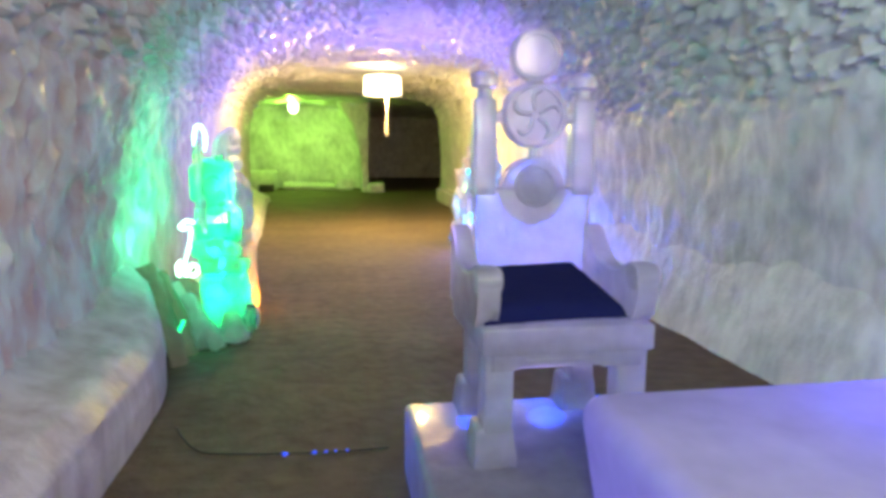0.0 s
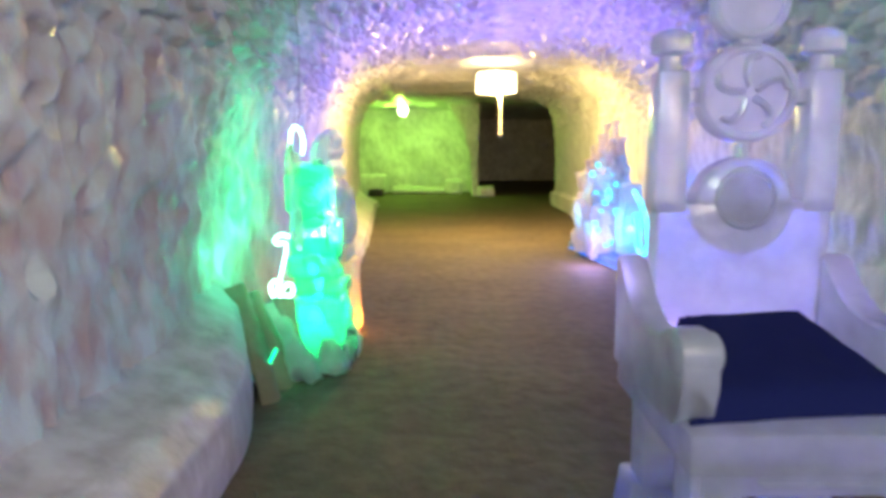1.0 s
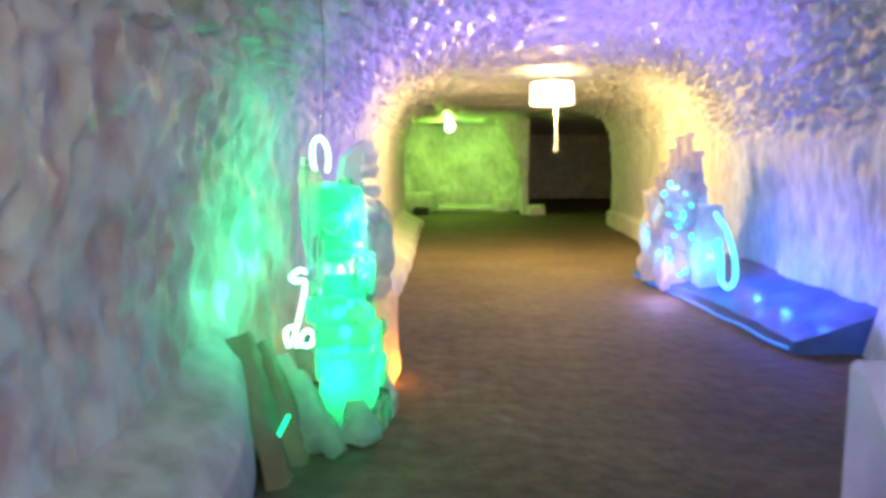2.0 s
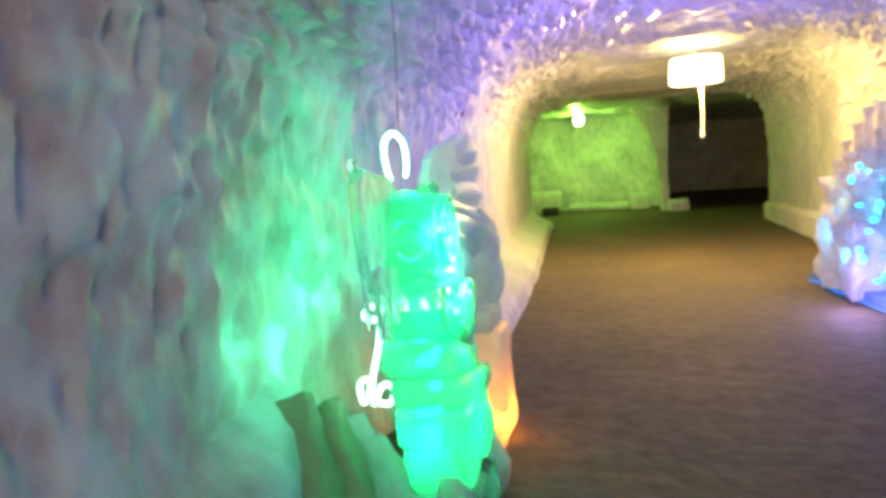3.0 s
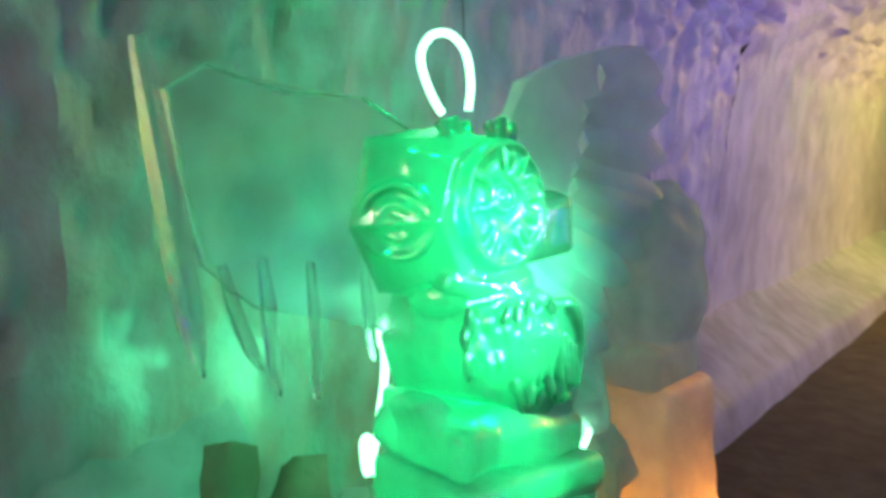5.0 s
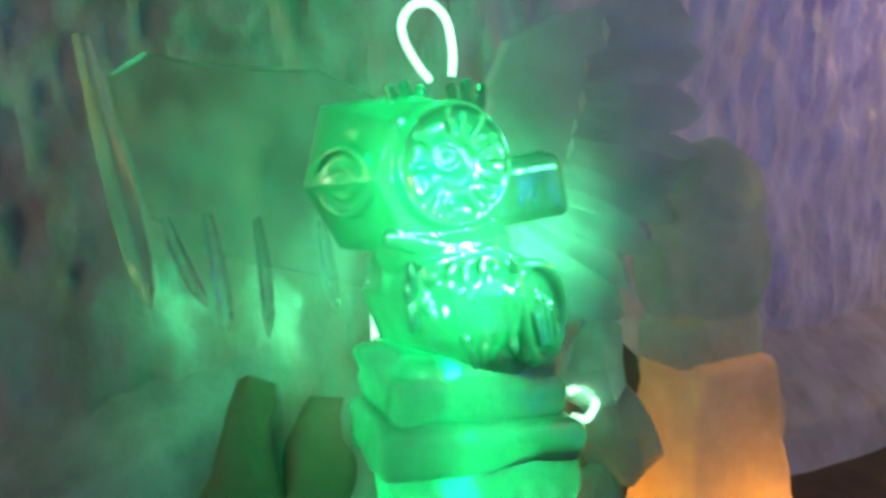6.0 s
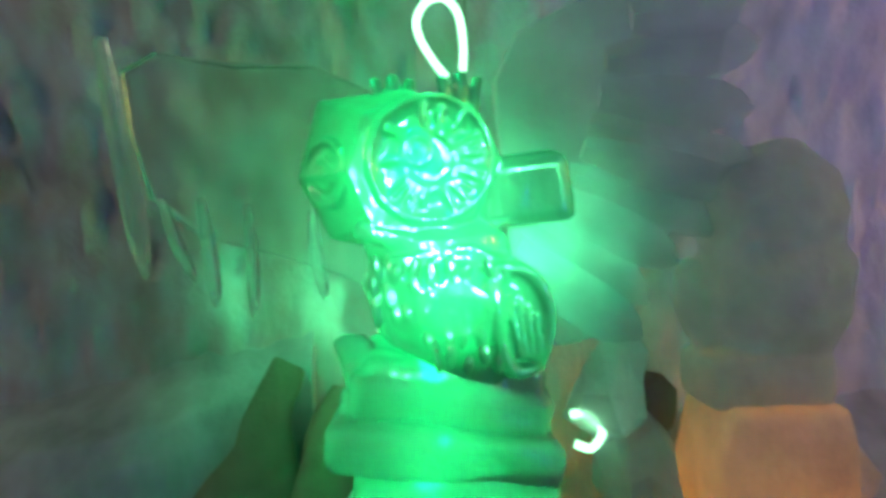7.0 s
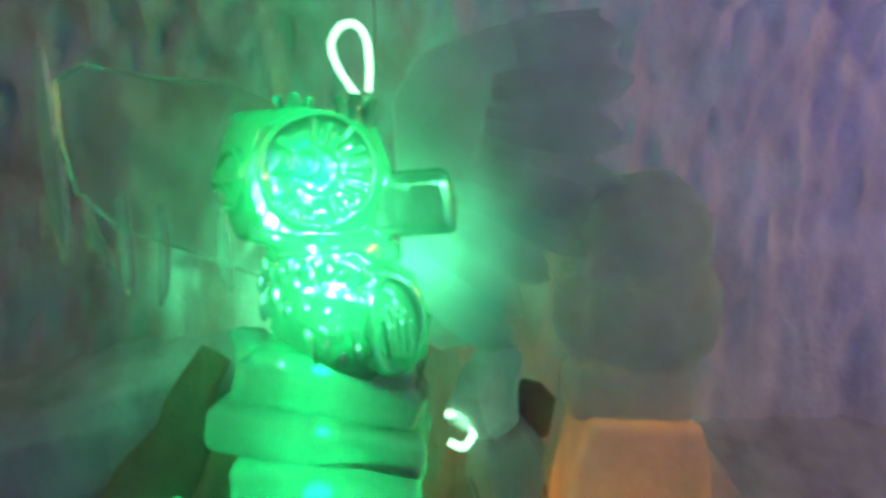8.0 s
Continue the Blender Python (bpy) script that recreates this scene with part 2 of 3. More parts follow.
        rings.append([bm.verts.new(p + rad * (math.cos(q) * a + math.sin(q) * up)) for q in (math.tau * k / steps for k in range(steps))])
    for a, b in zip(rings, rings[1:]):
        for i in range(steps):
            bm.faces.new((a[i], a[(i + 1) % steps], b[(i + 1) % steps], b[i]))
    bm.faces.new(rings[0][::-1])
    bm.faces.new(rings[-1])


def add_slab(bm, outline, depth, m, bevel=0.01):
    """An outline in the xz plane of m, drawn out by depth along y, with rounded rims."""
    a = [bm.verts.new((x, -depth / 2, z)) for x, z in outline]
    b = [bm.verts.new((x, depth / 2, z)) for x, z in outline]
    f1, f2 = bm.faces.new(a), bm.faces.new(b[::-1])
    k = len(a)
    for i in range(k):
        bm.faces.new((a[i], b[i], b[(i + 1) % k], a[(i + 1) % k]))
    vs = a + b
    if bevel:
        es = list(set(f1.edges) | set(f2.edges))
        out = bmesh.ops.bevel(bm, geom=es, offset=bevel, segments=2, profile=0.5, affect="EDGES")
        vs = list({v for f in out["faces"] for v in f.verts} | {v for v in vs if v.is_valid})
    for v in vs:
        v.co = m @ v.co
    bmesh.ops.triangulate(bm, faces=[f for f in bm.faces if len(f.verts) > 4], ngon_method="EAR_CLIP")


def remeshed(ob, voxel, smooth=2):
    mod = ob.modifiers.new("voxels", "REMESH")
    mod.mode, mod.voxel_size, mod.use_smooth_shade = "VOXEL", voxel, True
    if smooth:
        sm = ob.modifiers.new("soften", "SMOOTH")
        sm.iterations, sm.factor = smooth, 0.5


# ---- the tunnel ----
def lerp(a, b, t):
    t = min(max(t, 0), 1)
    return a + (b - a) * t


def left_wall(y):
    return lerp(-1.62, -2.55, (y - 9) / 11)


def right_wall(y):
    return lerp(3.08, 3.05, (y - 5) / 15)


ROOF = 3.08


def lump(p, wall):
    """Melt scallops: tall hollows with raised rims on the walls, small round lumps overhead."""
    def cells(kx, kz):
        q = Vector((p[0] * kx, p[1] * kx, p[2] * kz))
        return min(noise.voronoi(q + 0.35 * noise.noise_vector(q * 0.7))[0][0], 1.0)
    a = (cells(8.5, 5.0) - 0.3) if wall > 0 else 0
    b = (0.45 - cells(8.0, 11.0)) if wall < 1 else 0
    return lerp(0.16 * b, lerp(lerp(0.085, 0.035, (p[1] - 6.6) / 0.8), 0.022, p[0]) * a, wall)


def section(y, u):
    """A point of the vault's skin; u runs from the left foot over the roof to the right foot."""
    xl, xr = left_wall(y), right_wall(y)
    xc, a, e = (xl + xr) / 2, (xr - xl) / 2, 2 / lerp(3.6, 6.5, (y - 10) / 7)
    th = math.pi * u
    c, s = math.cos(th), math.sin(th)
    p = Vector((xc - a * math.copysign(abs(c) ** e, c), y, ROOF * abs(s) ** e))
    n = Vector((c * abs(c) ** 0.6, 0, -abs(s) ** 1.6))
    return p, n.normalized()


def skin(name, u0, u1, nu, y0, y1, step, mat, label, pits=False):
    bm = bmesh.new()
    ny = int((y1 - y0) / step)
    rows = []
    for j in range(ny + 1):
        y = y0 + (y1 - y0) * j / ny
        row = []
        for i in range(nu + 1):
            u = u0 + (u1 - u0) * i / nu
            p, n = section(y, u)
            wall = 1 - lerp(0, 1, (p.z - (1.85 if p.x < 0 else 1.72)) / 0.35)
            high = lerp(0.3, 1.0, (p.z - 0.4) / 0.8)
            d = high * lump(p, wall) + 0.05 * noise.noise(p * 1.1) + 0.025 * noise.noise(p * 4.3) + 0.010 * noise.noise(Vector((p.x * 14, p.y * 14, p.z * 5)))
            if pits:
                q = Vector((p.x * 2, p.y * 8.5, p.z * 4.4)) + 0.35 * noise.noise_vector(p * 2.3)
                near, seeds = noise.voronoi(q)
                calm = lerp(1.0, 0.25, (y - 5.4) / 1.4)
                if noise.noise(seeds[0] * 3.7) > -0.10:
                    d -= 0.060 * calm * high * max(0.0, 1 - near[0] / 0.36) ** 0.8
                d += 0.010 * noise.noise(Vector((p.x * 9, p.y * 24, p.z * 9))) + 0.006 * noise.noise(Vector((p.x * 9, p.y * 45, p.z * 18)))
                d += 0.030 * calm * high * noise.noise(Vector((p.x, p.y * 13 + 3 * p.z, p.z * 2.0))) + 0.012 * noise.noise(Vector((p.x, p.y * 26, p.z * 5)))
            row.append(bm.verts.new(p + n * d))
        rows.append(row)
    for a, b in zip(rows, rows[1:]):
        for i in range(nu):
            bm.faces.new((a[i], b[i], b[i + 1], a[i + 1]))
    return tagged(part(name, bm, mat), label, "wall" if "wall" in name else "ceiling", kind="structure")


skin("wall_west", 0.0, 0.33, 100, -4.5, 7.1, 0.030, M_WEST, "pitted packed snow wall of the ice tunnel", True)
skin("wall_west_middle", 0.0, 0.33, 110, 7.1, 9.5, 0.025, M_SNOW, "finely rippled snow wall behind the ice sculptures", True)
skin("wall_west_far", 0.0, 0.33, 34, 9.5, 21.0, 0.1, M_SNOW, "packed snow wall deeper in the tunnel")
skin("ceiling", 0.33, 0.67, 96, -4.5, 13.0, 0.040, M_CEIL, "lumpy glistening ice ceiling of the tunnel")
skin("ceiling_far", 0.33, 0.67, 40, 13.0, 21.0, 0.1, M_SNOW, "lumpy ice ceiling beyond the pendant lamp")
skin("wall_east", 0.67, 1.0, 90, -4.5, 13.0, 0.040, M_SNOW, "pale packed snow wall of the ice tunnel")
skin("wall_east_far", 0.67, 1.0, 34, 13.0, 21.0, 0.1, M_SNOW, "packed snow wall beyond the ice castle")


def sheet(name, origin, du, dv, nu, nv, amp, mat, label, category, seed=0.0, freq=1.2):
    """A rough sheet from origin along du and dv."""
    bm = bmesh.new()
    o, du, dv = Vector(origin), Vector(du), Vector(dv)
    n = du.cross(dv).normalized()
    grid = [[None] * (nu + 1) for _ in range(nv + 1)]
    for j in range(nv + 1):
        for i in range(nu + 1):
            p = o + du * (i / nu) + dv * (j / nv)
            d = amp * noise.noise(p * freq + Vector((seed, 0, 0))) + amp * 0.5 * noise.noise(p * freq * 3.1)
            grid[j][i] = bm.verts.new(p + n * d)
    for j in range(nv):
        for i in range(nu):
            bm.faces.new((grid[j][i], grid[j][i + 1], grid[j + 1][i + 1], grid[j + 1][i]))
    return tagged(part(name, bm, mat), label, category, kind="structure")


sheet("floor", (-9, -5, 0), (18, 0, 0), (0, 42, 0), 150, 340, 0.018, M_DIRT, "trampled brown dirt floor of the ice tunnel", "floor")
sheet("wall_entrance", (-3, -4.4, -0.1), (7.5, 0, 0), (0, 0, 3.6), 40, 24, 0.08, M_SNOW, "snow wall that closes the entrance side", "wall")
# chamber beyond the tunnel
sheet("wall_chamber_back", (-9, 27.2, -0.1), (9.9, 0, 0), (0, 0, 3.6), 80, 30, 0.15, M_SNOW, "rough snow back wall of the green-lit chamber", "wall")
sheet("wall_chamber_west", (-8.6, 20.8, -0.1), (0, 7, 0), (0, 0, 3.6), 40, 24, 0.12, M_SNOW, "snow side wall of the chamber", "wall")
sheet("wall_chamber_east", (6.5, 20.8, -0.1), (0, 16, 0), (0, 0, 3.6), 60, 24, 0.12, M_SNOW, "snow side wall of the dark passage", "wall")
sheet("wall_passage_end", (0.8, 36.4, -0.1), (6, 0, 0), (0, 0, 3.6), 30, 20, 0.12, M_SNOW, "snow wall at the end of the dark passage", "wall")
sheet("wall_chamber_front_west", (-9, 20.95, -0.1), (6.3, 0, 0), (0, 0, 3.6), 40, 24, 0.06, M_SNOW, "snow wall beside the tunnel mouth", "wall")
sheet("wall_chamber_front_east", (3.1, 20.95, -0.1), (4, 0, 0), (0, 0, 3.6), 30, 24, 0.06, M_SNOW, "snow wall beside the tunnel mouth", "wall")
sheet("ceiling_chamber", (-9, 20.8, 3.14), (16, 0, 0), (0, 16, 0), 110, 110, 0.10, M_CEIL, "rough ice ceiling of the chamber", "ceiling")

bm = bmesh.new()  # wall between the green chamber and the dark passage
add_slab(bm, [(0.82, -0.05), (1.08, -0.05), (1.02, 1.2), (1.12, 3.25), (-0.2, 3.25), (0.15, 3.0), (0.55, 2.5), (0.80, 1.6)], 11.5, pose(0, 30.6, 0), 0.08)
tagged(part("wall_partition", bm, M_SNOW, smooth=False), "snow pillar wall between chamber and dark passage", "wall", kind="structure")


def ledge(name, profile, y0, y1, step, label, category, mat=M_LEDGE, ends=True, amp=0.03):
    """A snow ledge along the tunnel: profile(y) gives its (x, z) corners."""
    bm = bmesh.new()
    ny = max(int((y1 - y0) / step), 2)
    rows = []
    for j in range(ny + 1):
        y = y0 + (y1 - y0) * j / ny
        pr, row = profile(y), []
        for k in range(len(pr) - 1):
            (x0, z0), (x1, z1) = pr[k], pr[k + 1]
            for s in range(5):
                p = Vector((lerp(x0, x1, s / 5), y, lerp(z0, z1, s / 5)))
                w = amp * noise.noise(p * 2.1) + 0.15 * amp * noise.noise(p * 5)
                row.append(bm.verts.new(p + Vector((w, 0, w * (1 if z0 + z1 > 0 else 0)))))
        row.append(bm.verts.new((pr[-1][0], y, pr[-1][1])))
        rows.append(row)
    for a, b in zip(rows, rows[1:]):
        for i in range(len(a) - 1):
            bm.faces.new((a[i], a[i + 1], b[i + 1], b[i]))
    if ends:
        bm.faces.new(rows[0])
        bm.faces.new(rows[-1][::-1])
    return tagged(part(name, bm, mat), label, category)


def bench_left(y):
    k = lerp(0, 1, (y - 5.0) / 1.3) ** 1.6  # the bench narrows and climbs into the wall
    w, h = lerp(0.38, 0.03, k), lerp(0.44, 0.64, k)
    return [(-1.75, -0.03), (-1.72, h + 0.20), (-1.56, h + 0.08), (-1.52 + w * 0.7, h), (-1.52 + w, h - 0.10), (-1.50 + w, h * 0.45), (-1.52 + w, -0.03)]


def skirt_left(y):
    x, w = left_wall(y), lerp(0.42, 0.56, (y - 9) / 4)
    return [(x - 0.15, -0.03), (x - 0.1, 0.55), (x + 0.06, 0.40), (x + 0.24, 0.27), (x + w - 0.06, 0.14), (x + w, -0.03)]


def skirt_right(y):
    x = right_wall(y)
    return [(x + 0.15, -0.03), (x + 0.10, 1.05), (x - 0.01, 0.72), (x - 0.07, 0.46), (x - 0.13, 0.22), (x - 0.19, -0.03)]


def bench_right(y):
    x = right_wall(y)
    return [(x + 0.2, -0.03), (x + 0.18, 0.6), (x - 0.02, 0.42), (x - 0.12, 0.36), (x - 0.12, -0.03)]


ledge("snow_bench", bench_left, -4.3, 6.3, 0.09, "smooth grey snow bench along the tunnel wall", "bench", M_BENCH)
ledge("snow_skirt", skirt_left, 7.6, 20.9, 0.12, "snow banked against the foot of the wall", "snow bank", M_BENCH, amp=0.012)
ledge("snow_skirt", skirt_right, -4.3, 8.4, 0.10, "sloping snow bank at the foot of the wall", "snow bank", M_SNOW, amp=0.02)
ledge("snow_skirt", bench_right, 13.2, 20.9, 0.12, "low snow bench beyond the ice castle", "snow bank")


# ---- the throne ----
def throne():
    t = thing("throne", "frosted carved ice throne with round medallions", "throne", (0, 0, 0))
    Y = 4.06  # plane of the back
    X0, X1, XC = 0.57, 1.15, 0.86

    def disc(name, c, rad, depth, rim=0.012):
        bm = bmesh.new()
        add_lathe(bm, [(rad * 0.2, -depth / 2), (rad - rim, -depth / 2), (rad, -depth / 2 + rim), (rad, depth / 2 - rim), (rad - rim, depth / 2),
                       (rad - 2.2 * rim, depth / 2), (rad - 2.6 * rim, depth / 2 - rim * 0.8), (rad * 0.2, depth / 2 - rim * 0.8)],
                  pose(*c) @ pose(0, 0, 0, 90), 40)
        return part(name, bm, M_THRONE, t)

    # back panel with notches beside a round shoulder
    bm = bmesh.new()
    add_box(bm, (XC, Y, 1.085), (X1 - X0 - 0.03, 0.10, 0.66), 0.012)
    add_lathe(bm, [(0.01, -0.049), (0.140, -0.049), (0.155, -0.036), (0.155, 0.036), (0.140, 0.049), (0.01, 0.049)], pose(XC, Y, 1.40) @ pose(0, 0, 0, 90), 40)
    part("backrest", bm, M_THRONE, t)
    for x in (0.625, 1.095):
        bm = bmesh.new()
        add_box(bm, (x, Y, 1.60), (0.105, 0.11, 0.44), 0.012, taper=0.94)
        post = part("post", bm, M_THRONE, t)
        bm = bmesh.new()
        add_lathe(bm, [(0.01, 1.815), (0.042, 1.815), (0.034, 1.835), (0.034, 1.865), (0.062, 1.875), (0.066, 1.905), (0.058, 1.93), (0.036, 1.944), (0.01, 1.947)], pose(x, Y, 0), 24)
        part("knob", bm, M_THRONE, post)
    med = disc("medallion", (XC, Y, 1.75), 0.152, 0.09)
    for k in range(5):  # curved petals in relief
        bm = bmesh.new()
        a = math.tau * k / 5 + 0.3
        add_tube(bm, [(XC + r * math.cos(a + b), Y - 0.045, 1.75 + r * math.sin(a + b)) for r, b in ((0.02, 0), (0.06, 0.25), (0.10, 0.1), (0.115, -0.2))], 0.011, 6)
        part("petal", bm, M_THRONE, med)
    disc("finial", (XC, Y, 2.02), 0.115, 0.085)
    disc("boss", (XC + 0.005, Y - 0.042, 1.425), 0.100, 0.034, 0.008)
    for c, s in (((XC, Y, 1.905), (0.07, 0.07, 0.05)), ((XC, Y, 1.575), (0.03, 0.06, 0.07)), ((0.69, Y, 1.74), (0.05, 0.06, 0.05)), ((1.03, Y, 1.74), (0.05, 0.06, 0.05))):
        bm = bmesh.new()
        add_box(bm, c, s, 0.008)
        part("bridge", bm, M_THRONE, t)
    # seat, apron, legs, arms
    bm = bmesh.new()
    add_box(bm, (0.835, 3.72, 0.865), (0.70, 0.66, 0.11), 0.018)
    part("seat", bm, M_THRONE, t)
    bm = bmesh.new()
    add_slab(bm, [(0.53, 0.82), (1.14, 0.82), (1.14, 0.745), (0.98, 0.745), (0.96, 0.765), (0.64, 0.765), (0.62, 0.745), (0.53, 0.745)], 0.08, pose(0, 3.45, 0), 0.008)
    part("apron", bm, M_THRONE, t)
    bm = bmesh.new()
    add_slab(bm, [(0.66, 0.79), (0.96, 0.79), (0.94, 0.775), (0.68, 0.775)], 0.10, pose(0, 3.455, 0), 0.004)
    part("moulding", bm, M_THRONE, t)
    for x, y in ((0.56, 3.48), (1.11, 3.48), (0.60, 4.0), (1.10, 4.0)):
        bm = bmesh.new()
        add_box(bm, (x, y, 0.58), (0.12, 0.12, 0.47), 0.014)
        add_box(bm, (x - 0.01, y + 0.02, 0.425), (0.19, 0.19, 0.17), 0.02, taper=0.82)
        part("leg", bm, M_THRONE, t)
    for x in (0.515, 1.155):
        bm = bmesh.new()
        # the arm from back to front: run, underside, top
        run = ((0.0, 0.0, 0.345), (0.05, 0.0, 0.34), (0.09, 0.0, 0.30), (0.14, 0.0, 0.25), (0.20, 0.0, 0.215), (0.28, 0.0, 0.195), (0.38, 0.0, 0.195), (0.45, 0.0, 0.215), (0.51, 0.0, 0.245), (0.56, 0.01, 0.25), (0.60, 0.05, 0.235), (0.625, 0.12, 0.20))
        rings = []
        for d, z0, z1 in run:
            y, w, e = Y - 0.02 - d, 0.043, 0.010
            rings.append([bm.verts.new((x + a, y, 0.90 + b)) for a, b in ((-w, z0), (w, z0), (w, z1 - e), (w - e, z1), (-w + e, z1), (-w, z1 - e))])
        for a, b in zip(rings, rings[1:]):
            for i in range(6):
                bm.faces.new((a[i], a[(i + 1) % 6], b[(i + 1) % 6], b[i]))
        bm.faces.new(rings[0])
        bm.faces.new(rings[-1])
        arm = part("armrest", bm, M_THRONE, t)
        bm = bmesh.new()
        add_lathe(bm, [(0.01, -0.056), (0.04, -0.056), (0.052, -0.046), (0.055, 0.0), (0.052, 0.046), (0.04, 0.056), (0.01, 0.056)], pose(x, 3.465, 1.095) @ pose(0, 0, 0, 0, 90, 0), 24)
        part("scroll", bm, M_THRONE, arm)
    return t


throne()

bm = bmesh.new()
bmesh.ops.create_grid(bm, x_segments=24, y_segments=24, size=1)
for v in list(bm.verts):
    u, w = v.co.x, v.co.y
    edge = min(1 - abs(u), 1 - abs(w))
    z = 0.058 * min(1, edge * 5) ** 0.5 + 0.006 * noise.noise(Vector((u * 3, w * 3, 0)))
    v.co = Vector((0.84 + 0.03 * w + u * (0.265 - 0.045 * w), 3.755 + w * 0.275 * (1 + 0.05 * u * u) + 0.03 * u, 0.925 + z + 0.045 * (w + 1) * (1 if edge > 0.01 else 0.6)))
r = bmesh.ops.extrude_face_region(bm, geom=bm.faces[:])
for g in r["geom"]:
    if isinstance(g, bmesh.types.BMVert):
        g.co.z = 0.924
tagged(part("seat_cushion", bm, M_CLOTH), "dark navy cloth cushion lying on the ice throne", "cushion")

bm = bmesh.new()
add_box(bm, (0.84, 3.58, 0.165), (1.16, 1.10, 0.37), 0.035, seg=3)
for v in bm.verts:
    v.co += 0.012 * noise.noise_vector(v.co * 3)
tagged(part("ice_slab", bm, M_THRONE), "low slab of cloudy ice that carries the throne", "ice slab")

bm = bmesh.new()
vs = add_box(bm, (1.75, 2.62, 0.36), (1.72, 1.08, 0.74), 0.10, seg=5, taper=1.12)
for v in vs:
    v.co.z += 0.02 * noise.noise(v.co * 1.7) if v.co.z > 0.2 else 0
    v.co.x += 0.03 * noise.noise(v.co * 1.3 + Vector((4, 0, 0)))
tagged(part("ice_table", bm, M_TABLE), "large rounded block of snowy ice beside the throne", "ice block")


# ---- owl corner ----
def cut(bm, vs, planes):
    """Planes off the part of a shape beyond each plane (point, direction)."""
    for q, n in planes:
        q, n = Vector(q), Vector(n).normalized()
        for v in vs:
            d = (v.co - q).dot(n)
            if d > 0:
                v.co -= n * d


def hull(bm, back, front, xb, xf):
    """A block between two outlines in y and z, one at xb and one at xf."""
    vs = [bm.verts.new((xb, y, z)) for y, z in back] + [bm.verts.new((xf, y, z)) for y, z in front]
    bmesh.ops.convex_hull(bm, input=vs)


def owl():
    bm = bmesh.new()
    # head: a chamfered block
    hull(bm, ((6.40, 1.48), (6.34, 1.28), (6.42, 1.12), (6.60, 1.08), (6.80, 1.12), (6.88, 1.30), (6.82, 1.45), (6.62, 1.51)),
         ((6.53, 1.43), (6.48, 1.29), (6.54, 1.17), (6.68, 1.13), (6.79, 1.18), (6.85, 1.32), (6.79, 1.43), (6.64, 1.475)), -1.09, -0.925)
    add_box(bm, (-1.13, 6.67, 1.30), (0.16, 0.32, 0.30), 0.04)
    # square block that props the head
    add_box(bm, (-1.045, 6.93, 1.245), (0.17, 0.26, 0.175), 0.03, pose(0, 0, 0, 5, 9, -4), taper=0.85)
    # neck and breast, cut slantwise at the foot
    add_blob(bm, (-1.05, 6.70, 1.10), (0.15, 0.19, 0.09), None, 3)
    hull(bm, ((6.53, 1.10), (6.50, 0.98), (6.54, 0.84), (6.88, 0.69), (6.97, 0.71), (7.02, 0.93), (6.97, 1.06), (6.84, 1.14)),
         ((6.58, 1.08), (6.555, 0.98), (6.58, 0.87), (6.72, 0.79), (6.90, 0.72), (6.965, 0.92), (6.92, 1.03), (6.78, 1.11)), -1.18, -0.90)
    hull(bm, ((6.56, 1.06), (6.56, 0.89), (6.70, 0.82), (6.86, 0.86), (6.90, 1.0), (6.76, 1.09)),
         ((6.64, 1.01), (6.645, 0.93), (6.71, 0.89), (6.80, 0.90), (6.83, 0.98), (6.75, 1.03)), -0.91, -0.862)
    add_blob(bm, (-0.965, 6.90, 0.765), (0.07, 0.065, 0.05))
    # ear tufts of three curled feathers each
    for y in (6.60, 6.77):
        for k in (-1, 0, 1):
            add_tube(bm, [(-1.0, y + 0.03 * k, 1.43), (-0.99, y + 0.04 * k, 1.49), (-1.0, y + 0.045 * k, 1.525 - 0.010 * abs(k))], 0.019 - 0.003 * abs(k), 7)
    # round face dish: raised rim, ringed eye, ridges that fan out
    c, axis = (-0.905, 6.685, 1.315), (0.985, 0.06, 0.02)
    m = Matrix.Translation(c) @ Vector(axis).to_track_quat("Z", "Y").to_matrix().to_4x4()
    add_lathe(bm, [(0.005, -0.06), (0.162, -0.06), (0.156, -0.004), (0.146, 0.006), (0.136, -0.004), (0.110, -0.012), (0.084, -0.008), (0.070, 0.002), (0.060, 0.000), (0.052, -0.008), (0.030, -0.008), (0.024, 0.0), (0.005, 0.004)],
              m, 28)
    for k in range(26):
        a = math.tau * k / 26 + random.uniform(-0.12, 0.12)
        r1 = random.uniform(0.105, 0.15)
        if random.random() < (0.65 if math.sin(a - 0.6) > 0 else 0.15):
            continue
        add_tube(bm, [m @ Vector((r * math.cos(a), r * math.sin(a), h)) for r, h in ((0.074, -0.002), (0.10, 0.0), (r1, -0.006))], random.uniform(0.004, 0.009), 5)
    add_lathe(bm, [(0.005, -0.02), (0.040, -0.02), (0.040, 0.010), (0.030, 0.014), (0.024, 0.004), (0.014, 0.006), (0.005, 0.012)], Matrix.Translation((-0.900, 6.655, 1.335)) @ Vector((0.97, -0.1, 0.1)).to_track_quat("Z", "Y").to_matrix().to_4x4(), 20)
    # the other eye, on the chamfer
    m = Matrix.Translation((-1.009, 6.429, 1.29)) @ Vector((0.65, -0.76, 0.02)).to_track_quat("Z", "Y").to_matrix().to_4x4()
    add_lathe(bm, [(0.005, -0.04), (0.094, -0.04), (0.090, 0.010), (0.076, 0.012), (0.068, 0.002), (0.05, 0.002), (0.044, 0.012), (0.030, 0.012), (0.022, 0.002), (0.005, 0.006)], m, 24)
    # a band under the chin
    add_box(bm, (-0.945, 6.60, 1.125), (0.06, 0.20, 0.045), 0.012, pose(0, 0, 0, -16, 0, -8))
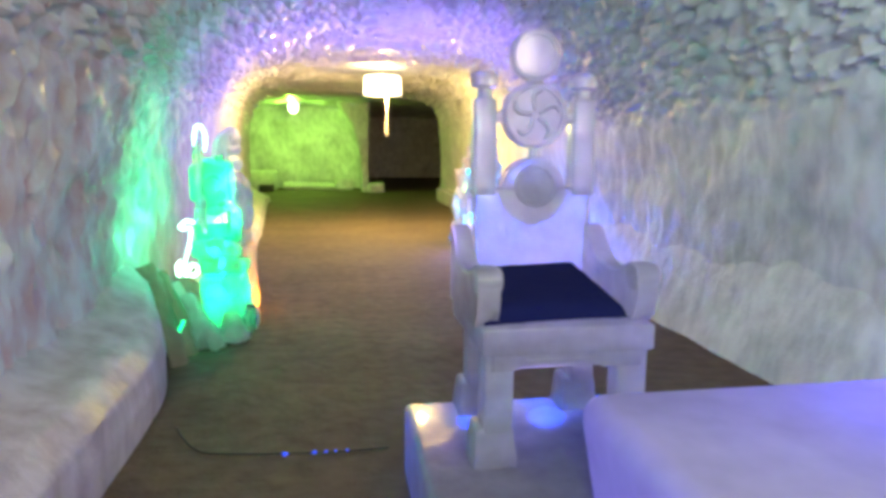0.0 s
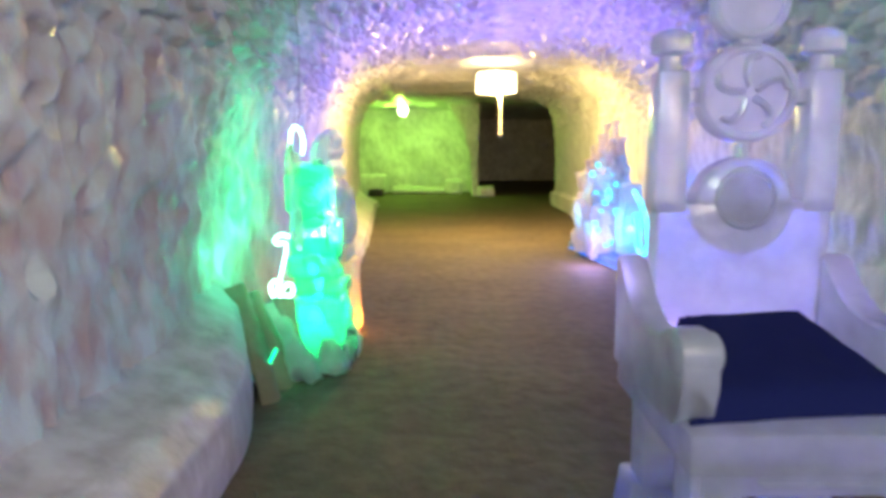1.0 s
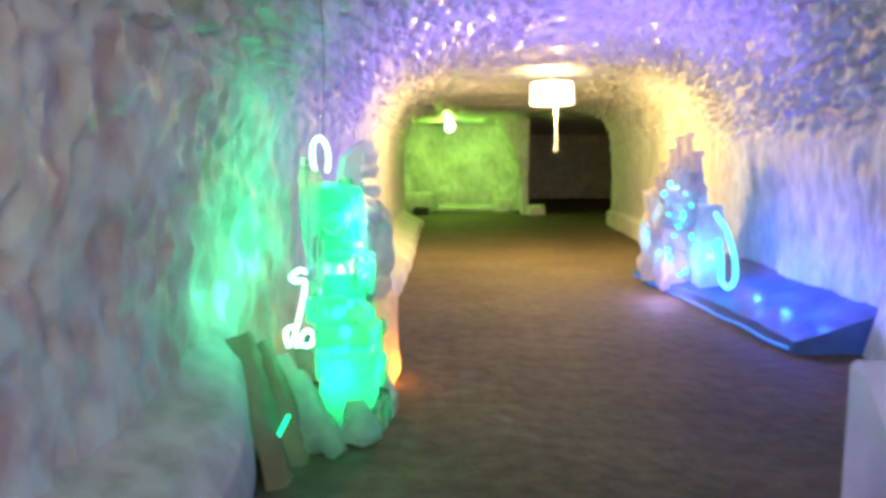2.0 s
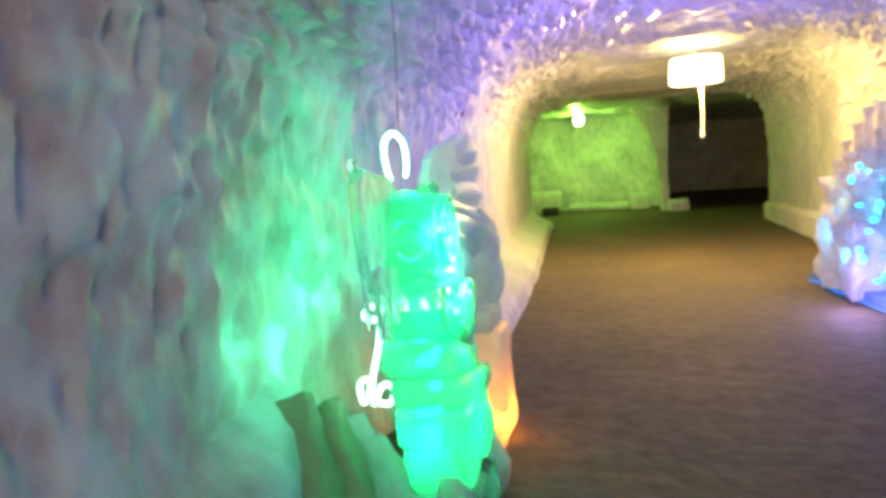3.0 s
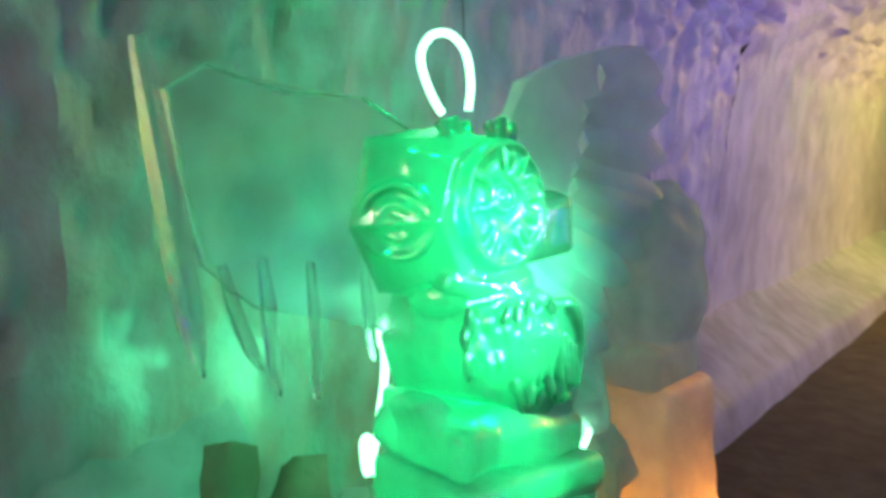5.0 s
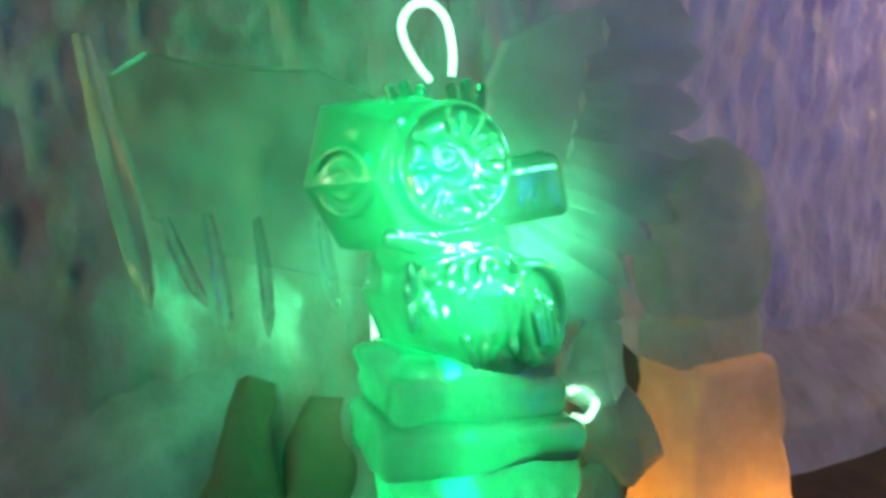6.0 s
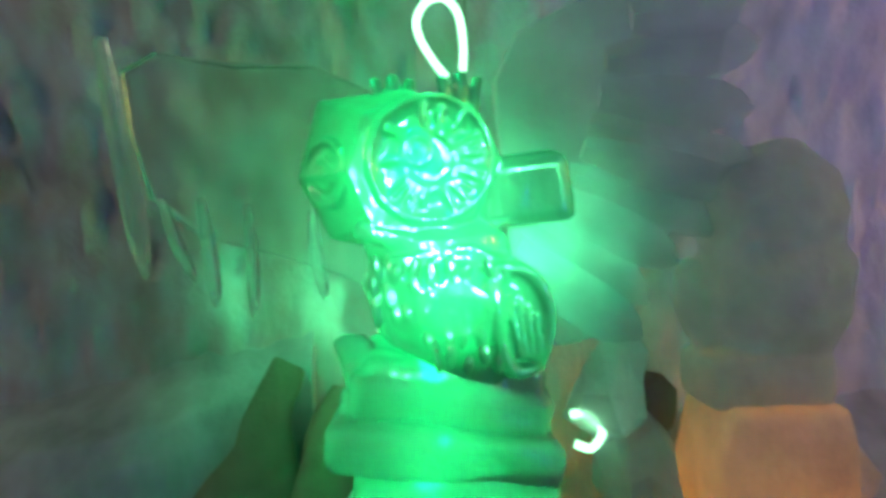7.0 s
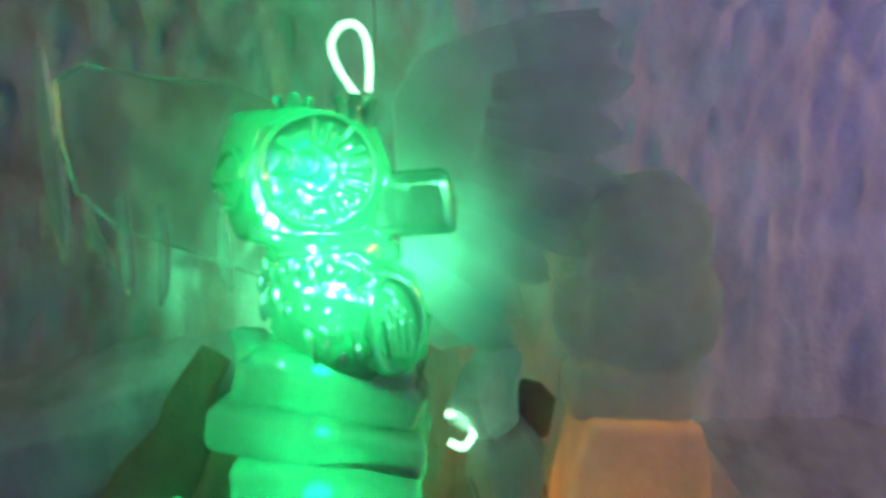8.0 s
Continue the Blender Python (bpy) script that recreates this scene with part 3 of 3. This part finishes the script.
    # breast feathers: long drops in two columns and a scatter
    for r in range(5):
        for k in range(8):
            y = 6.545 + 0.043 * k + random.uniform(-0.012, 0.012)
            z = 1.065 - 0.055 * r - 0.012 * (k % 2) + random.uniform(-0.012, 0.012)
            if r > 2 and k < 3:
                continue
            d = abs(y - 6.73)
            x = -0.872 if d < 0.09 else -0.872 - 0.42 * (d - 0.09)
            add_blob(bm, (x, y, z), (0.014, random.uniform(0.009, 0.016), random.uniform(0.026, 0.046)), pose(0, 0, 0, random.uniform(-25, 25), 0, 0), 2)
    # folded wing: a raised ring with a hollow
    add_tube(bm, [(-0.895, 6.83, 1.05), (-0.885, 6.90, 1.045), (-0.895, 6.955, 0.98), (-0.90, 6.965, 0.90), (-0.895, 6.93, 0.81), (-0.885, 6.87, 0.80), (-0.875, 6.84, 0.87), (-0.875, 6.83, 0.96), (-0.895, 6.83, 1.05)], 0.017, 8)
    for k in range(4):
        add_tube(bm, [(-0.885, 6.86 + 0.022 * k, 0.99 - 0.02 * k), (-0.885, 6.875 + 0.02 * k, 0.90 - 0.015 * k), (-0.885, 6.89 + 0.012 * k, 0.83)], 0.008, 6)
    for v in bm.verts:
        v.co += 0.006 * noise.noise_vector(v.co * 11) + 0.0025 * noise.noise_vector(v.co * 34)
    ob = tagged(part("owl_statue", bm, M_OWL), "carved ice owl glowing green from lights within", "ice sculpture")
    remeshed(ob, 0.0055, 1)


owl()


def wing(label, x, lean, panel, feathers, mat, tip_mat):
    """A spread wing: a thin panel with long carved feathers laid over it, leaning out from the wall."""
    t = thing("owl_wing", label, "ice sculpture")
    m = Matrix(((0, 1, 0, x), (1, 0, 0, 0), (0, 0, 1, 0), (0, 0, 0, 1)))

    def out(ob):
        ob.visible_shadow = False

    bm = bmesh.new()
    add_slab(bm, panel, 0.045, m, 0.010)
    for v in bm.verts:
        v.co.x += lean * (v.co.y - 6.7)
    out(part("wing_panel", bm, mat, t, smooth=False))
    for k, (y0, z0, y1, z1, w, dx) in enumerate(feathers):
        bm = bmesh.new()
        a, b = Vector((0, y0, z0)), Vector((0, y1, z1))
        d = b - a
        side = Vector((0, -d.z, d.y)).normalized()
        rows = []
        for i, (f, ww) in enumerate(((0, 0.55), (0.3, 0.9), (0.6, 1.0), (0.8, 0.92), (0.92, 0.62), (1.0, 0.12))):
            c = a + d * f + side * (0.03 * math.sin(k * 1.7) * f * f)
            r = w * ww / 2
            row = [c - side * r, c - side * r * 0.35 + Vector((0.014, 0, 0)), c + Vector((0.024 * (1 - 0.6 * f), 0, 0)), c + side * r * 0.35 + Vector((0.014, 0, 0)), c + side * r, c + Vector((-0.012, 0, 0))]
            rows.append([bm.verts.new(Vector((x + dx + lean * (q.y - 6.7) + q.x, q.y, q.z))) for q in row])
        for p, q in zip(rows, rows[1:]):
            for i in range(6):
                bm.faces.new((p[i], p[(i + 1) % 6], q[(i + 1) % 6], q[i]))
        bm.faces.new(rows[0])
        bm.faces.new(rows[-1][::-1])
        out(part("feather", bm, tip_mat, t))
    return t


wing("spread hazy ice wing with carved feather tips behind the owl", -1.10, 0.17,
     [(6.92, 0.86), (7.02, 0.82), (7.16, 0.86), (7.20, 1.05), (7.34, 1.14), (7.40, 1.30), (7.42, 1.50), (7.44, 1.66), (7.42, 1.77), (7.26, 1.76), (7.05, 1.70), (6.92, 1.64), (6.86, 1.52)],
     [(7.20, 1.66, 7.47, 1.68, 0.15, 0.03), (7.14, 1.56, 7.51, 1.555, 0.14, 0.02), (7.12, 1.47, 7.49, 1.43, 0.13, 0.035), (7.10, 1.40, 7.53, 1.29, 0.12, 0.02),
      (7.08, 1.34, 7.49, 1.20, 0.11, 0.035), (7.04, 1.28, 7.45, 1.10, 0.11, 0.02), (6.98, 1.22, 7.32, 1.06, 0.12, 0.04), (6.94, 1.16, 7.25, 0.95, 0.13, 0.03), (6.90, 1.08, 7.20, 0.83, 0.14, 0.045)],
     M_WING, M_WING)
wing("spread clear ice wing with hanging feather tips beside the wall", -1.13, -0.13,
     [(6.56, 0.98), (6.56, 1.50), (6.40, 1.57), (6.20, 1.56), (6.02, 1.60), (5.94, 1.55), (5.95, 1.40), (5.99, 1.24), (6.10, 1.14), (6.30, 1.08)],
     [(5.90, 1.63, 5.97, 1.04, 0.06, 0.01), (6.02, 1.24, 6.06, 1.02, 0.035, 0.02), (6.11, 1.24, 6.14, 0.96, 0.04, 0.01), (6.22, 1.22, 6.25, 0.93, 0.035, 0.02), (6.38, 1.20, 6.39, 0.96, 0.04, 0.01)],
     M_CLEAR, M_TIP)


def stump():
    t = thing("log_pedestal", "carved ice log with bark bands under the owl", "ice pedestal")

    def piece(name, bm, smooth=3):
        bmesh.ops.subdivide_edges(bm, edges=[e for e in bm.edges if e.calc_length() > 0.05], cuts=3, use_grid_fill=True)
        for v in bm.verts:
            v.co += 0.022 * noise.noise_vector(v.co * 7) + 0.009 * noise.noise_vector(v.co * 21)
        remeshed(part(name, bm, M_LOG, t), 0.0095, smooth)

    bm = bmesh.new()
    add_box(bm, (-1.0, 6.75, 0.20), (0.30, 0.44, 0.44), 0.03)
    for k in range(6):
        add_blob(bm, (-0.86, 6.55 + 0.075 * k, 0.34 + 0.03 * math.sin(k * 2.3)), (0.05, 0.045, 0.17), None, 2)
    add_box(bm, (-1.0, 6.73, 0.48), (0.33, 0.50, 0.17), 0.028, pose(0, 0, 0, 5, 0, 0))
    piece("trunk", bm)
    bm = bmesh.new()
    add_box(bm, (-0.99, 6.70, 0.61), (0.33, 0.57, 0.12), 0.028, pose(0, 0, 0, -8, 0, 0))
    piece("bark_band", bm)
    bm = bmesh.new()  # the upper bands with a stub of a branch
    add_box(bm, (-1.04, 6.72, 0.715), (0.33, 0.52, 0.11), 0.028, pose(0, 0, 0, -9, 0, 0))
    add_box(bm, (-1.06, 6.73, 0.785), (0.33, 0.46, 0.09), 0.028, pose(0, 0, 0, -5, 0, 0))
    add_box(bm, (-1.02, 6.485, 0.80), (0.14, 0.08, 0.15), 0.02, pose(0, 0, 0, 8, 0, 0))
    piece("bark_band", bm, 2)


stump()


def chunk(c, r, seed, mat, label, rot=(0, 0, 0)):
    bm = bmesh.new()
    vs = add_blob(bm, (0, 0, 0), r, None, 2, 0.55, seed, 1.6)
    for v in vs:  # broken faces
        for n, d in ((Vector((0.6, -0.6, 0.5)).normalized(), 0.72), (Vector((-0.5, -0.7, 0.5)).normalized(), 0.75), (Vector((0.8, 0.3, 0.4)).normalized(), 0.7)):
            q = v.co.dot(n) - d * min(r)
            if q > 0:
                v.co -= n * q
    m = pose(*c, *rot)
    for v in bm.verts:
        v.co = m @ v.co
        v.co.z = max(v.co.z, -0.02)
    tagged(part("ice_chunk", bm, mat, smooth=False), label, "ice chunk", "ice chunks round the owl")


# The two brown lumps by the pedestal stand in for dark shaded gaps.
for c, r, s, mat, rot in (((-1.18, 6.42, 0.12), (0.24, 0.16, 0.20), 1, M_BIRD, (0, 0, 20)), ((-0.90, 6.50, 0.10), (0.13, 0.12, 0.14), 2, M_BIRD, (10, 0, 40)),
                          ((-0.82, 6.62, 0.14), (0.11, 0.13, 0.16), 3, M_CLEAR, (0, 25, 0)), ((-0.84, 6.92, 0.14), (0.12, 0.14, 0.18), 4, M_BIRD, (0, 0, 0)),
                          ((-1.0, 7.12, 0.20), (0.16, 0.14, 0.26), 5, M_BIRD, (0, 10, 30)), ((-1.02, 7.20, 0.50), (0.13, 0.12, 0.20), 6, M_BIRD, (20, 0, 0)),
                          ((-1.30, 6.55, 0.22), (0.18, 0.20, 0.30), 7, M_BIRD, (0, 0, 60)), ((-1.12, 7.26, 0.34), (0.10, 0.10, 0.14), 11, M_DIRT_SHADE, (0, 0, 0)), ((-1.10, 7.27, 0.62), (0.09, 0.09, 0.10), 12, M_DIRT_SHADE, (0, 0, 0)), ((-1.34, 6.12, 0.08), (0.10, 0.11, 0.16), 8, M_CLEAR, (0, 0, 0)),
                          ((-1.02, 7.15, 0.72), (0.10, 0.11, 0.17), 9, M_BIRD, (0, 0, 0))):
    chunk(c, r, s, mat, "broken lump of translucent ice on the dirt floor", rot)

def leaning_board(top, foot, width, thick, mat, label):
    """A rough slab from its foot on the floor to its top against the wall."""
    bm = bmesh.new()
    a, b = Vector(foot), Vector(top)
    up = (b - a).normalized()
    side = Vector((-0.25, 1, 0)).cross(up).cross(up).normalized()
    face = up.cross(side)
    rows = []
    for i in range(13):
        f = i / 12
        c, w = a + (b - a) * f, width * (0.55 - 0.22 * f * f + 0.10 * math.sin(7 * f + 20 * width))
        ring = []
        for k in range(16):
            q = math.tau * k / 16
            u, v = math.cos(q), math.sin(q)
            u, v = math.copysign(abs(u) ** 0.5, u), math.copysign(abs(v) ** 0.5, v)
            p = c + side * (u * w) + face * (v * thick * 0.5)
            ring.append(bm.verts.new(p + 0.050 * noise.noise_vector(p * 5) + 0.016 * noise.noise_vector(p * 17)))
        rows.append(ring)
    for p, q in zip(rows, rows[1:]):
        for k in range(16):
            bm.faces.new((p[k], p[(k + 1) % 16], q[(k + 1) % 16], q[k]))
    bm.faces.new(rows[0])
    bm.faces.new(rows[-1][::-1])
    tagged(part("frozen_board", bm, mat), label, "ice slab")


leaning_board((-1.50, 6.22, 0.70), (-1.22, 6.02, -0.03), 0.24, 0.13, M_DIRT_SHADE, "brown dirty ice slab leaning on the wall")
leaning_board((-1.46, 6.42, 0.60), (-1.20, 6.28, -0.03), 0.21, 0.14, M_DIRT_SHADE, "brown dirty ice slab leaning beside the log")
leaning_board((-1.28, 6.50, 0.40), (-1.02, 6.36, -0.02), 0.17, 0.10, M_BIRD, "cloudy ice slab leaning on the log")


def rope(name, pts, rad, mat, label):
    bm = bmesh.new()
    add_tube(bm, pts, rad, 10)
    tagged(part(name, bm, mat), label, "light rope")


rope("light_rope", [(-1.19, 6.75, 1.555), (-1.19, 6.715, 1.60), (-1.185, 6.68, 1.66), (-1.18, 6.672, 1.71), (-1.165, 6.70, 1.752), (-1.145, 6.745, 1.755), (-1.125, 6.78, 1.71), (-1.12, 6.792, 1.63), (-1.13, 6.79, 1.56)], 0.0105, M_ROPE_G, "glowing green-white light rope looped above the owl")
rope("light_rope", [(-1.16, 6.52, 1.02), (-1.19, 6.54, 0.99), (-1.25, 6.57, 1.0), (-1.31, 6.60, 0.96), (-1.29, 6.59, 0.93), (-1.22, 6.545, 0.94), (-1.225, 6.545, 0.86), (-1.26, 6.545, 0.72), (-1.295, 6.54, 0.60), (-1.33, 6.55, 0.56),
     (-1.34, 6.55, 0.64), (-1.29, 6.535, 0.67), (-1.26, 6.535, 0.58), (-1.20, 6.55, 0.56), (-1.18, 6.56, 0.62), (-1.23, 6.56, 0.64), (-1.28, 6.55, 0.55)], 0.0115, M_ROPE_G, "knotted green-white light rope hanging beside the log")
rope("light_rope", [(-1.0, 7.04, 0.645), (-0.98, 7.08, 0.65), (-0.97, 7.115, 0.61), (-0.98, 7.09, 0.56), (-1.0, 7.05, 0.565)], 0.011, M_ROPE_G, "short glowing loop of light rope behind the log")
rope("light_rope", [(-1.25, 6.05, 0.20), (-1.24, 6.12, 0.235), (-1.23, 6.20, 0.27)], 0.013, M_ROPE_DIM, "green light rope end among the ice chunks")
rope("hanging_wire", [(-1.15, 6.80, 1.58), (-1.15, 6.80, 1.8), (-1.12, 6.76, 2.3), (-1.15, 6.75, 2.95)], 0.002, M_WOOD, "thin dark wire hanging from the ceiling")


def bird():
    bm = bmesh.new()
    add_blob(bm, (-1.0, 7.59, 0.97), (0.15, 0.205, 0.23), None, 4, 0.10, 4.0, 2.5)
    add_blob(bm, (-1.0, 7.57, 1.16), (0.14, 0.195, 0.185), None, 4, 0.14, 6.0, 2.2)
    add_box(bm, (-1.0, 7.58, 1.04), (0.22, 0.36, 0.36), 0.09, pose(0, 0, 0, 4, 0, 0), 3)
    add_blob(bm, (-1.04, 7.40, 0.92), (0.07, 0.06, 0.13), pose(0, 0, 0, 14, 0, 0), 3, 0.2, 1.0)
    bmesh.ops.create_cone(bm, cap_ends=True, segments=10, radius1=0.05, radius2=0.008, depth=0.12, matrix=pose(-1.0, 7.72, 1.215, -82, 0, 0))
    add_box(bm, (-1.0, 7.54, 0.73), (0.22, 0.34, 0.14), 0.03)
    ob = tagged(part("bird_statue", bm, M_BIRD), "small cloudy ice bird on a lit pedestal", "ice sculpture")
    remeshed(ob, 0.012, 3)


bird()

def lit_pedestal():
    t = thing("statue_pedestal", "ice pedestal lit orange from below", "ice pedestal")
    bm = bmesh.new()
    add_slab(bm, [(7.31, -0.01), (7.84, -0.01), (7.80, 0.16), (7.74, 0.34), (7.76, 0.44), (7.72, 0.67), (7.42, 0.68), (7.37, 0.50), (7.36, 0.30)], 0.30, Matrix(((0, 1, 0, -1.0), (1, 0, 0, 0), (0, 0, 1, 0), (0, 0, 0, 1))), 0.035)
    bmesh.ops.subdivide_edges(bm, edges=[e for e in bm.edges if e.calc_length() > 0.08], cuts=3, use_grid_fill=True)
    for v in bm.verts:
        v.co += 0.014 * noise.noise_vector(v.co * 6)
    remeshed(part("block", bm, M_PED, t), 0.012, 2)
    bm = bmesh.new()
    vs = add_blob(bm, (-0.95, 7.78, 0.46), (0.09, 0.075, 0.13), None, 3)
    cut(bm, vs, (((-0.90, 7.78, 0.46), (1, 0.3, 0.2)), ((-0.93, 7.82, 0.50), (0.2, 0.8, 0.6)), ((-0.93, 7.82, 0.42), (0.2, 0.8, -0.6))))
    part("chipped_corner", bm, M_PED, t)


lit_pedestal()


# ---- ice castle ----
def castle():
    t = thing("ice_castle", "ice castle with slim towers lit cyan and blue", "ice sculpture")

    def tower(x, y, z0, z1, w):
        bm = bmesh.new()
        add_lathe(bm, [(0.01, z0), (w, z0), (w * 0.9, z1 - 0.14), (w * 0.75, z1 - 0.12), (w * 0.75, z1 - 0.08), (w * 1.25, z1 - 0.04), (w * 1.25, z1), (w * 0.3, z1)], pose(x, y, 0), 8)
        part("tower", bm, M_CASTLE, t)

    for c, s, tp in (((2.26, 11.75, 0.44), (0.66, 1.30, 0.76), 0.97), ((2.26, 11.80, 0.98), (0.56, 1.15, 0.50), 0.92), ((2.34, 11.75, 1.32), (0.42, 0.85, 0.36), 0.8)):
        bm = bmesh.new()
        vs = add_box(bm, c, s, 0.04, taper=tp)
        bmesh.ops.subdivide_edges(bm, edges=bm.edges[:], cuts=4, use_grid_fill=True)
        for v in bm.verts:
            v.co += 0.10 * noise.noise_vector(v.co * 5) + 0.04 * noise.noise_vector(v.co * 14)
        part("keep", bm, M_CASTLE, t, smooth=False)
    for x, y, z0, z1, w in ((2.28, 12.05, 1.0, 1.80, 0.06), (2.30, 11.82, 1.3, 1.95, 0.055), (2.34, 11.62, 1.3, 1.72, 0.05), (2.42, 11.45, 1.1, 1.75, 0.075), (2.36, 11.35, 0.9, 1.5, 0.06),
                            (2.20, 12.22, 0.9, 1.62, 0.05), (2.46, 11.95, 1.2, 2.0, 0.06), (2.24, 11.70, 1.2, 1.62, 0.045), (2.06, 11.72, 0.7, 1.32, 0.055), (2.08, 11.32, 0.4, 1.02, 0.07), (2.30, 11.25, 0.6, 1.3, 0.06),
                            (2.12, 12.18, 0.8, 1.42, 0.06), (2.10, 11.95, 0.7, 1.25, 0.05), (2.16, 11.5, 0.7, 1.22, 0.05)):
        tower(x, y, z0, z1, w)
    for k in range(9):  # arches and battlements along the front
        bm = bmesh.new()
        add_box(bm, (2.03 + 0.02 * (k % 2), 11.35 + 0.1 * k, 0.30 + 0.16 * (k % 3)), (0.09, 0.07, 0.16), 0.01, pose(0, 0, 0, 0, 0, 20 * (k % 3)))
        part("battlement", bm, M_CASTLE, t)
    for k in range(14):  # small lights set into the carved front
        bm = bmesh.new()
        z = 0.25 + 0.085 * k + 0.05 * math.sin(k * 4.1)
        add_blob(bm, (2.14 + 0.16 * math.sin(k * 2.7), 11.03 if z < 0.78 else 11.17 if z < 1.15 else 11.27, z), (0.030, 0.035, 0.020 + 0.012 * (k % 3)), None, 2, 0.3, k)
        part("led", bm, M_ROPE_C, t, "small cyan light set in the ice")
    return t


castle()
bm = bmesh.new()
add_box(bm, (2.42, 10.85, 0.62), (0.32, 0.38, 0.98), 0.02, taper=0.72)
bmesh.ops.subdivide_edges(bm, edges=bm.edges[:], cuts=3, use_grid_fill=True)
for v in bm.verts:
    v.co += 0.05 * noise.noise_vector(v.co * 4)
tagged(part("ice_block", bm, M_BIRD, smooth=False), "upright clear ice block beside the castle", "ice block")


def castle_ledge(y):
    x = lerp(2.36, 1.90, (y - 8.6) / 3.8)
    return [(3.3, -0.03), (3.25, 0.5), (2.95, 0.30), (x + 0.14, 0.15), (x + 0.02, 0.12), (x, -0.03)]


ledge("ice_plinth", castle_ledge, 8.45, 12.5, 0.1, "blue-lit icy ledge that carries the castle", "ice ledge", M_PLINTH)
rope("led_strip", [(lerp(2.36, 1.90, (y - 8.6) / 3.8) - 0.015, y, 0.03 + 0.012 * math.sin(y * 9)) for y in (8.5, 8.9, 9.3, 9.7, 10.1, 10.5, 10.9, 11.3, 11.7, 12.1, 12.4)], 0.012, M_STRIP, "blue light strip along the foot of the ledge")
rope("light_rope", [(2.34, 10.42, 1.04), (2.30, 10.20, 1.0), (2.30, 10.0, 0.93), (2.30, 9.80, 0.78), (2.30, 9.66, 0.60), (2.30, 9.66, 0.42), (2.30, 9.84, 0.31), (2.30, 10.03, 0.36), (2.30, 10.08, 0.54), (2.32, 10.26, 0.76)], 0.026, M_ROPE_C, "cyan light rope bent in a loop beside the castle")


# drops of melt water and stubby icicles under the roof
bm = bmesh.new()
for k in range(260):
    y, u = random.uniform(3.0, 12.5), random.uniform(0.30, 0.70)
    q, n = section(y, u)
    h = random.uniform(0.02, 0.07)
    bmesh.ops.create_cone(bm, cap_ends=True, segments=6, radius1=0.004, radius2=0.010 + 0.1 * h, depth=h, matrix=Matrix.Translation(q + n * 0.035 - Vector((0, 0, h / 2))))
tagged(part("icicles", bm, M_CLEAR), "tiny wet icicles glistening under the tunnel roof", "icicles", kind="stuff")


# ---- lamps and small things ----
def pendant():
    t = thing("pendant_lamp", "lit white drum-shaped pendant lamp with warm light", "lamp", (0.83, 14.0, 0))
    bm = bmesh.new()
    add_lathe(bm, [(0.02, 2.60), (0.34, 2.59), (0.36, 2.61), (0.345, 2.92), (0.32, 2.935), (0.02, 2.94)], Matrix(), 32)
    part("shade", bm, M_SHADE, t)
    bm = bmesh.new()
    add_tube(bm, [(0, 0, 2.92), (0, 0.01, 3.0), (0, 0, 3.14)], 0.008, 6)
    part("cord", bm, M_WHITE, t)
    bm = bmesh.new()
    add_lathe(bm, [(0.004, 1.81), (0.035, 1.83), (0.035, 1.89), (0.018, 1.91), (0.018, 2.3), (0.025, 2.60)], pose(0.08, 0, 0), 8)
    part("pull_cord", bm, M_WHITE, t)


pendant()
bm = bmesh.new()
add_blob(bm, (-1.54, 25.0, 2.95), (0.16, 0.16, 0.20))
tagged(part("bulb_lamp", bm, M_BULB), "round glowing green-white bulb on the chamber ceiling", "lamp")
bm = bmesh.new()
add_box(bm, (-2.55, 25.2, 0.12), (0.5, 0.4, 0.26), 0.03)
tagged(part("crate", bm, M_BLACK), "black box on the chamber floor", "crate")
for c, s in (((-3.9, 26.2, 0.35), (3.2, 1.2, 0.75)), ((-0.9, 26.6, 0.12), (2.4, 0.9, 0.26)), ((0.2, 26.3, 0.25), (0.7, 0.7, 0.55)), ((1.3, 24.8, 0.15), (0.6, 0.5, 0.36))):
    bm = bmesh.new()
    vs = add_box(bm, c, s, 0.1, seg=3)
    for v in vs:
        v.co += 0.06 * noise.noise_vector(v.co * 2)
    tagged(part("snow_block", bm, M_SNOW), "rounded snow block on the chamber floor", "snow block", "snow blocks in the chamber")

rope("floor_cable", [(-0.98, 4.80, 0.012), (-0.90, 4.62, 0.012), (-0.78, 4.45, 0.012), (-0.6, 4.40, 0.012), (-0.34, 4.37, 0.012), (-0.1, 4.35, 0.012), (0.2, 4.36, 0.012)], 0.005, M_BLACK, "thin black cable lying on the dirt floor")
for x, r in ((-0.34, 0.02), (-0.19, 0.016), (-0.13, 0.012), (-0.08, 0.011), (-0.02, 0.012)):
    bm = bmesh.new()
    add_blob(bm, (x, 4.35 + 0.06 * (x + 0.2) ** 2, 0.018), (r * 0.8, r * 0.6, r * 0.6), None, 2)
    tagged(part("led_light", bm, M_LED_B), "small blue light on the floor cable", "light", "lights on the floor cable")
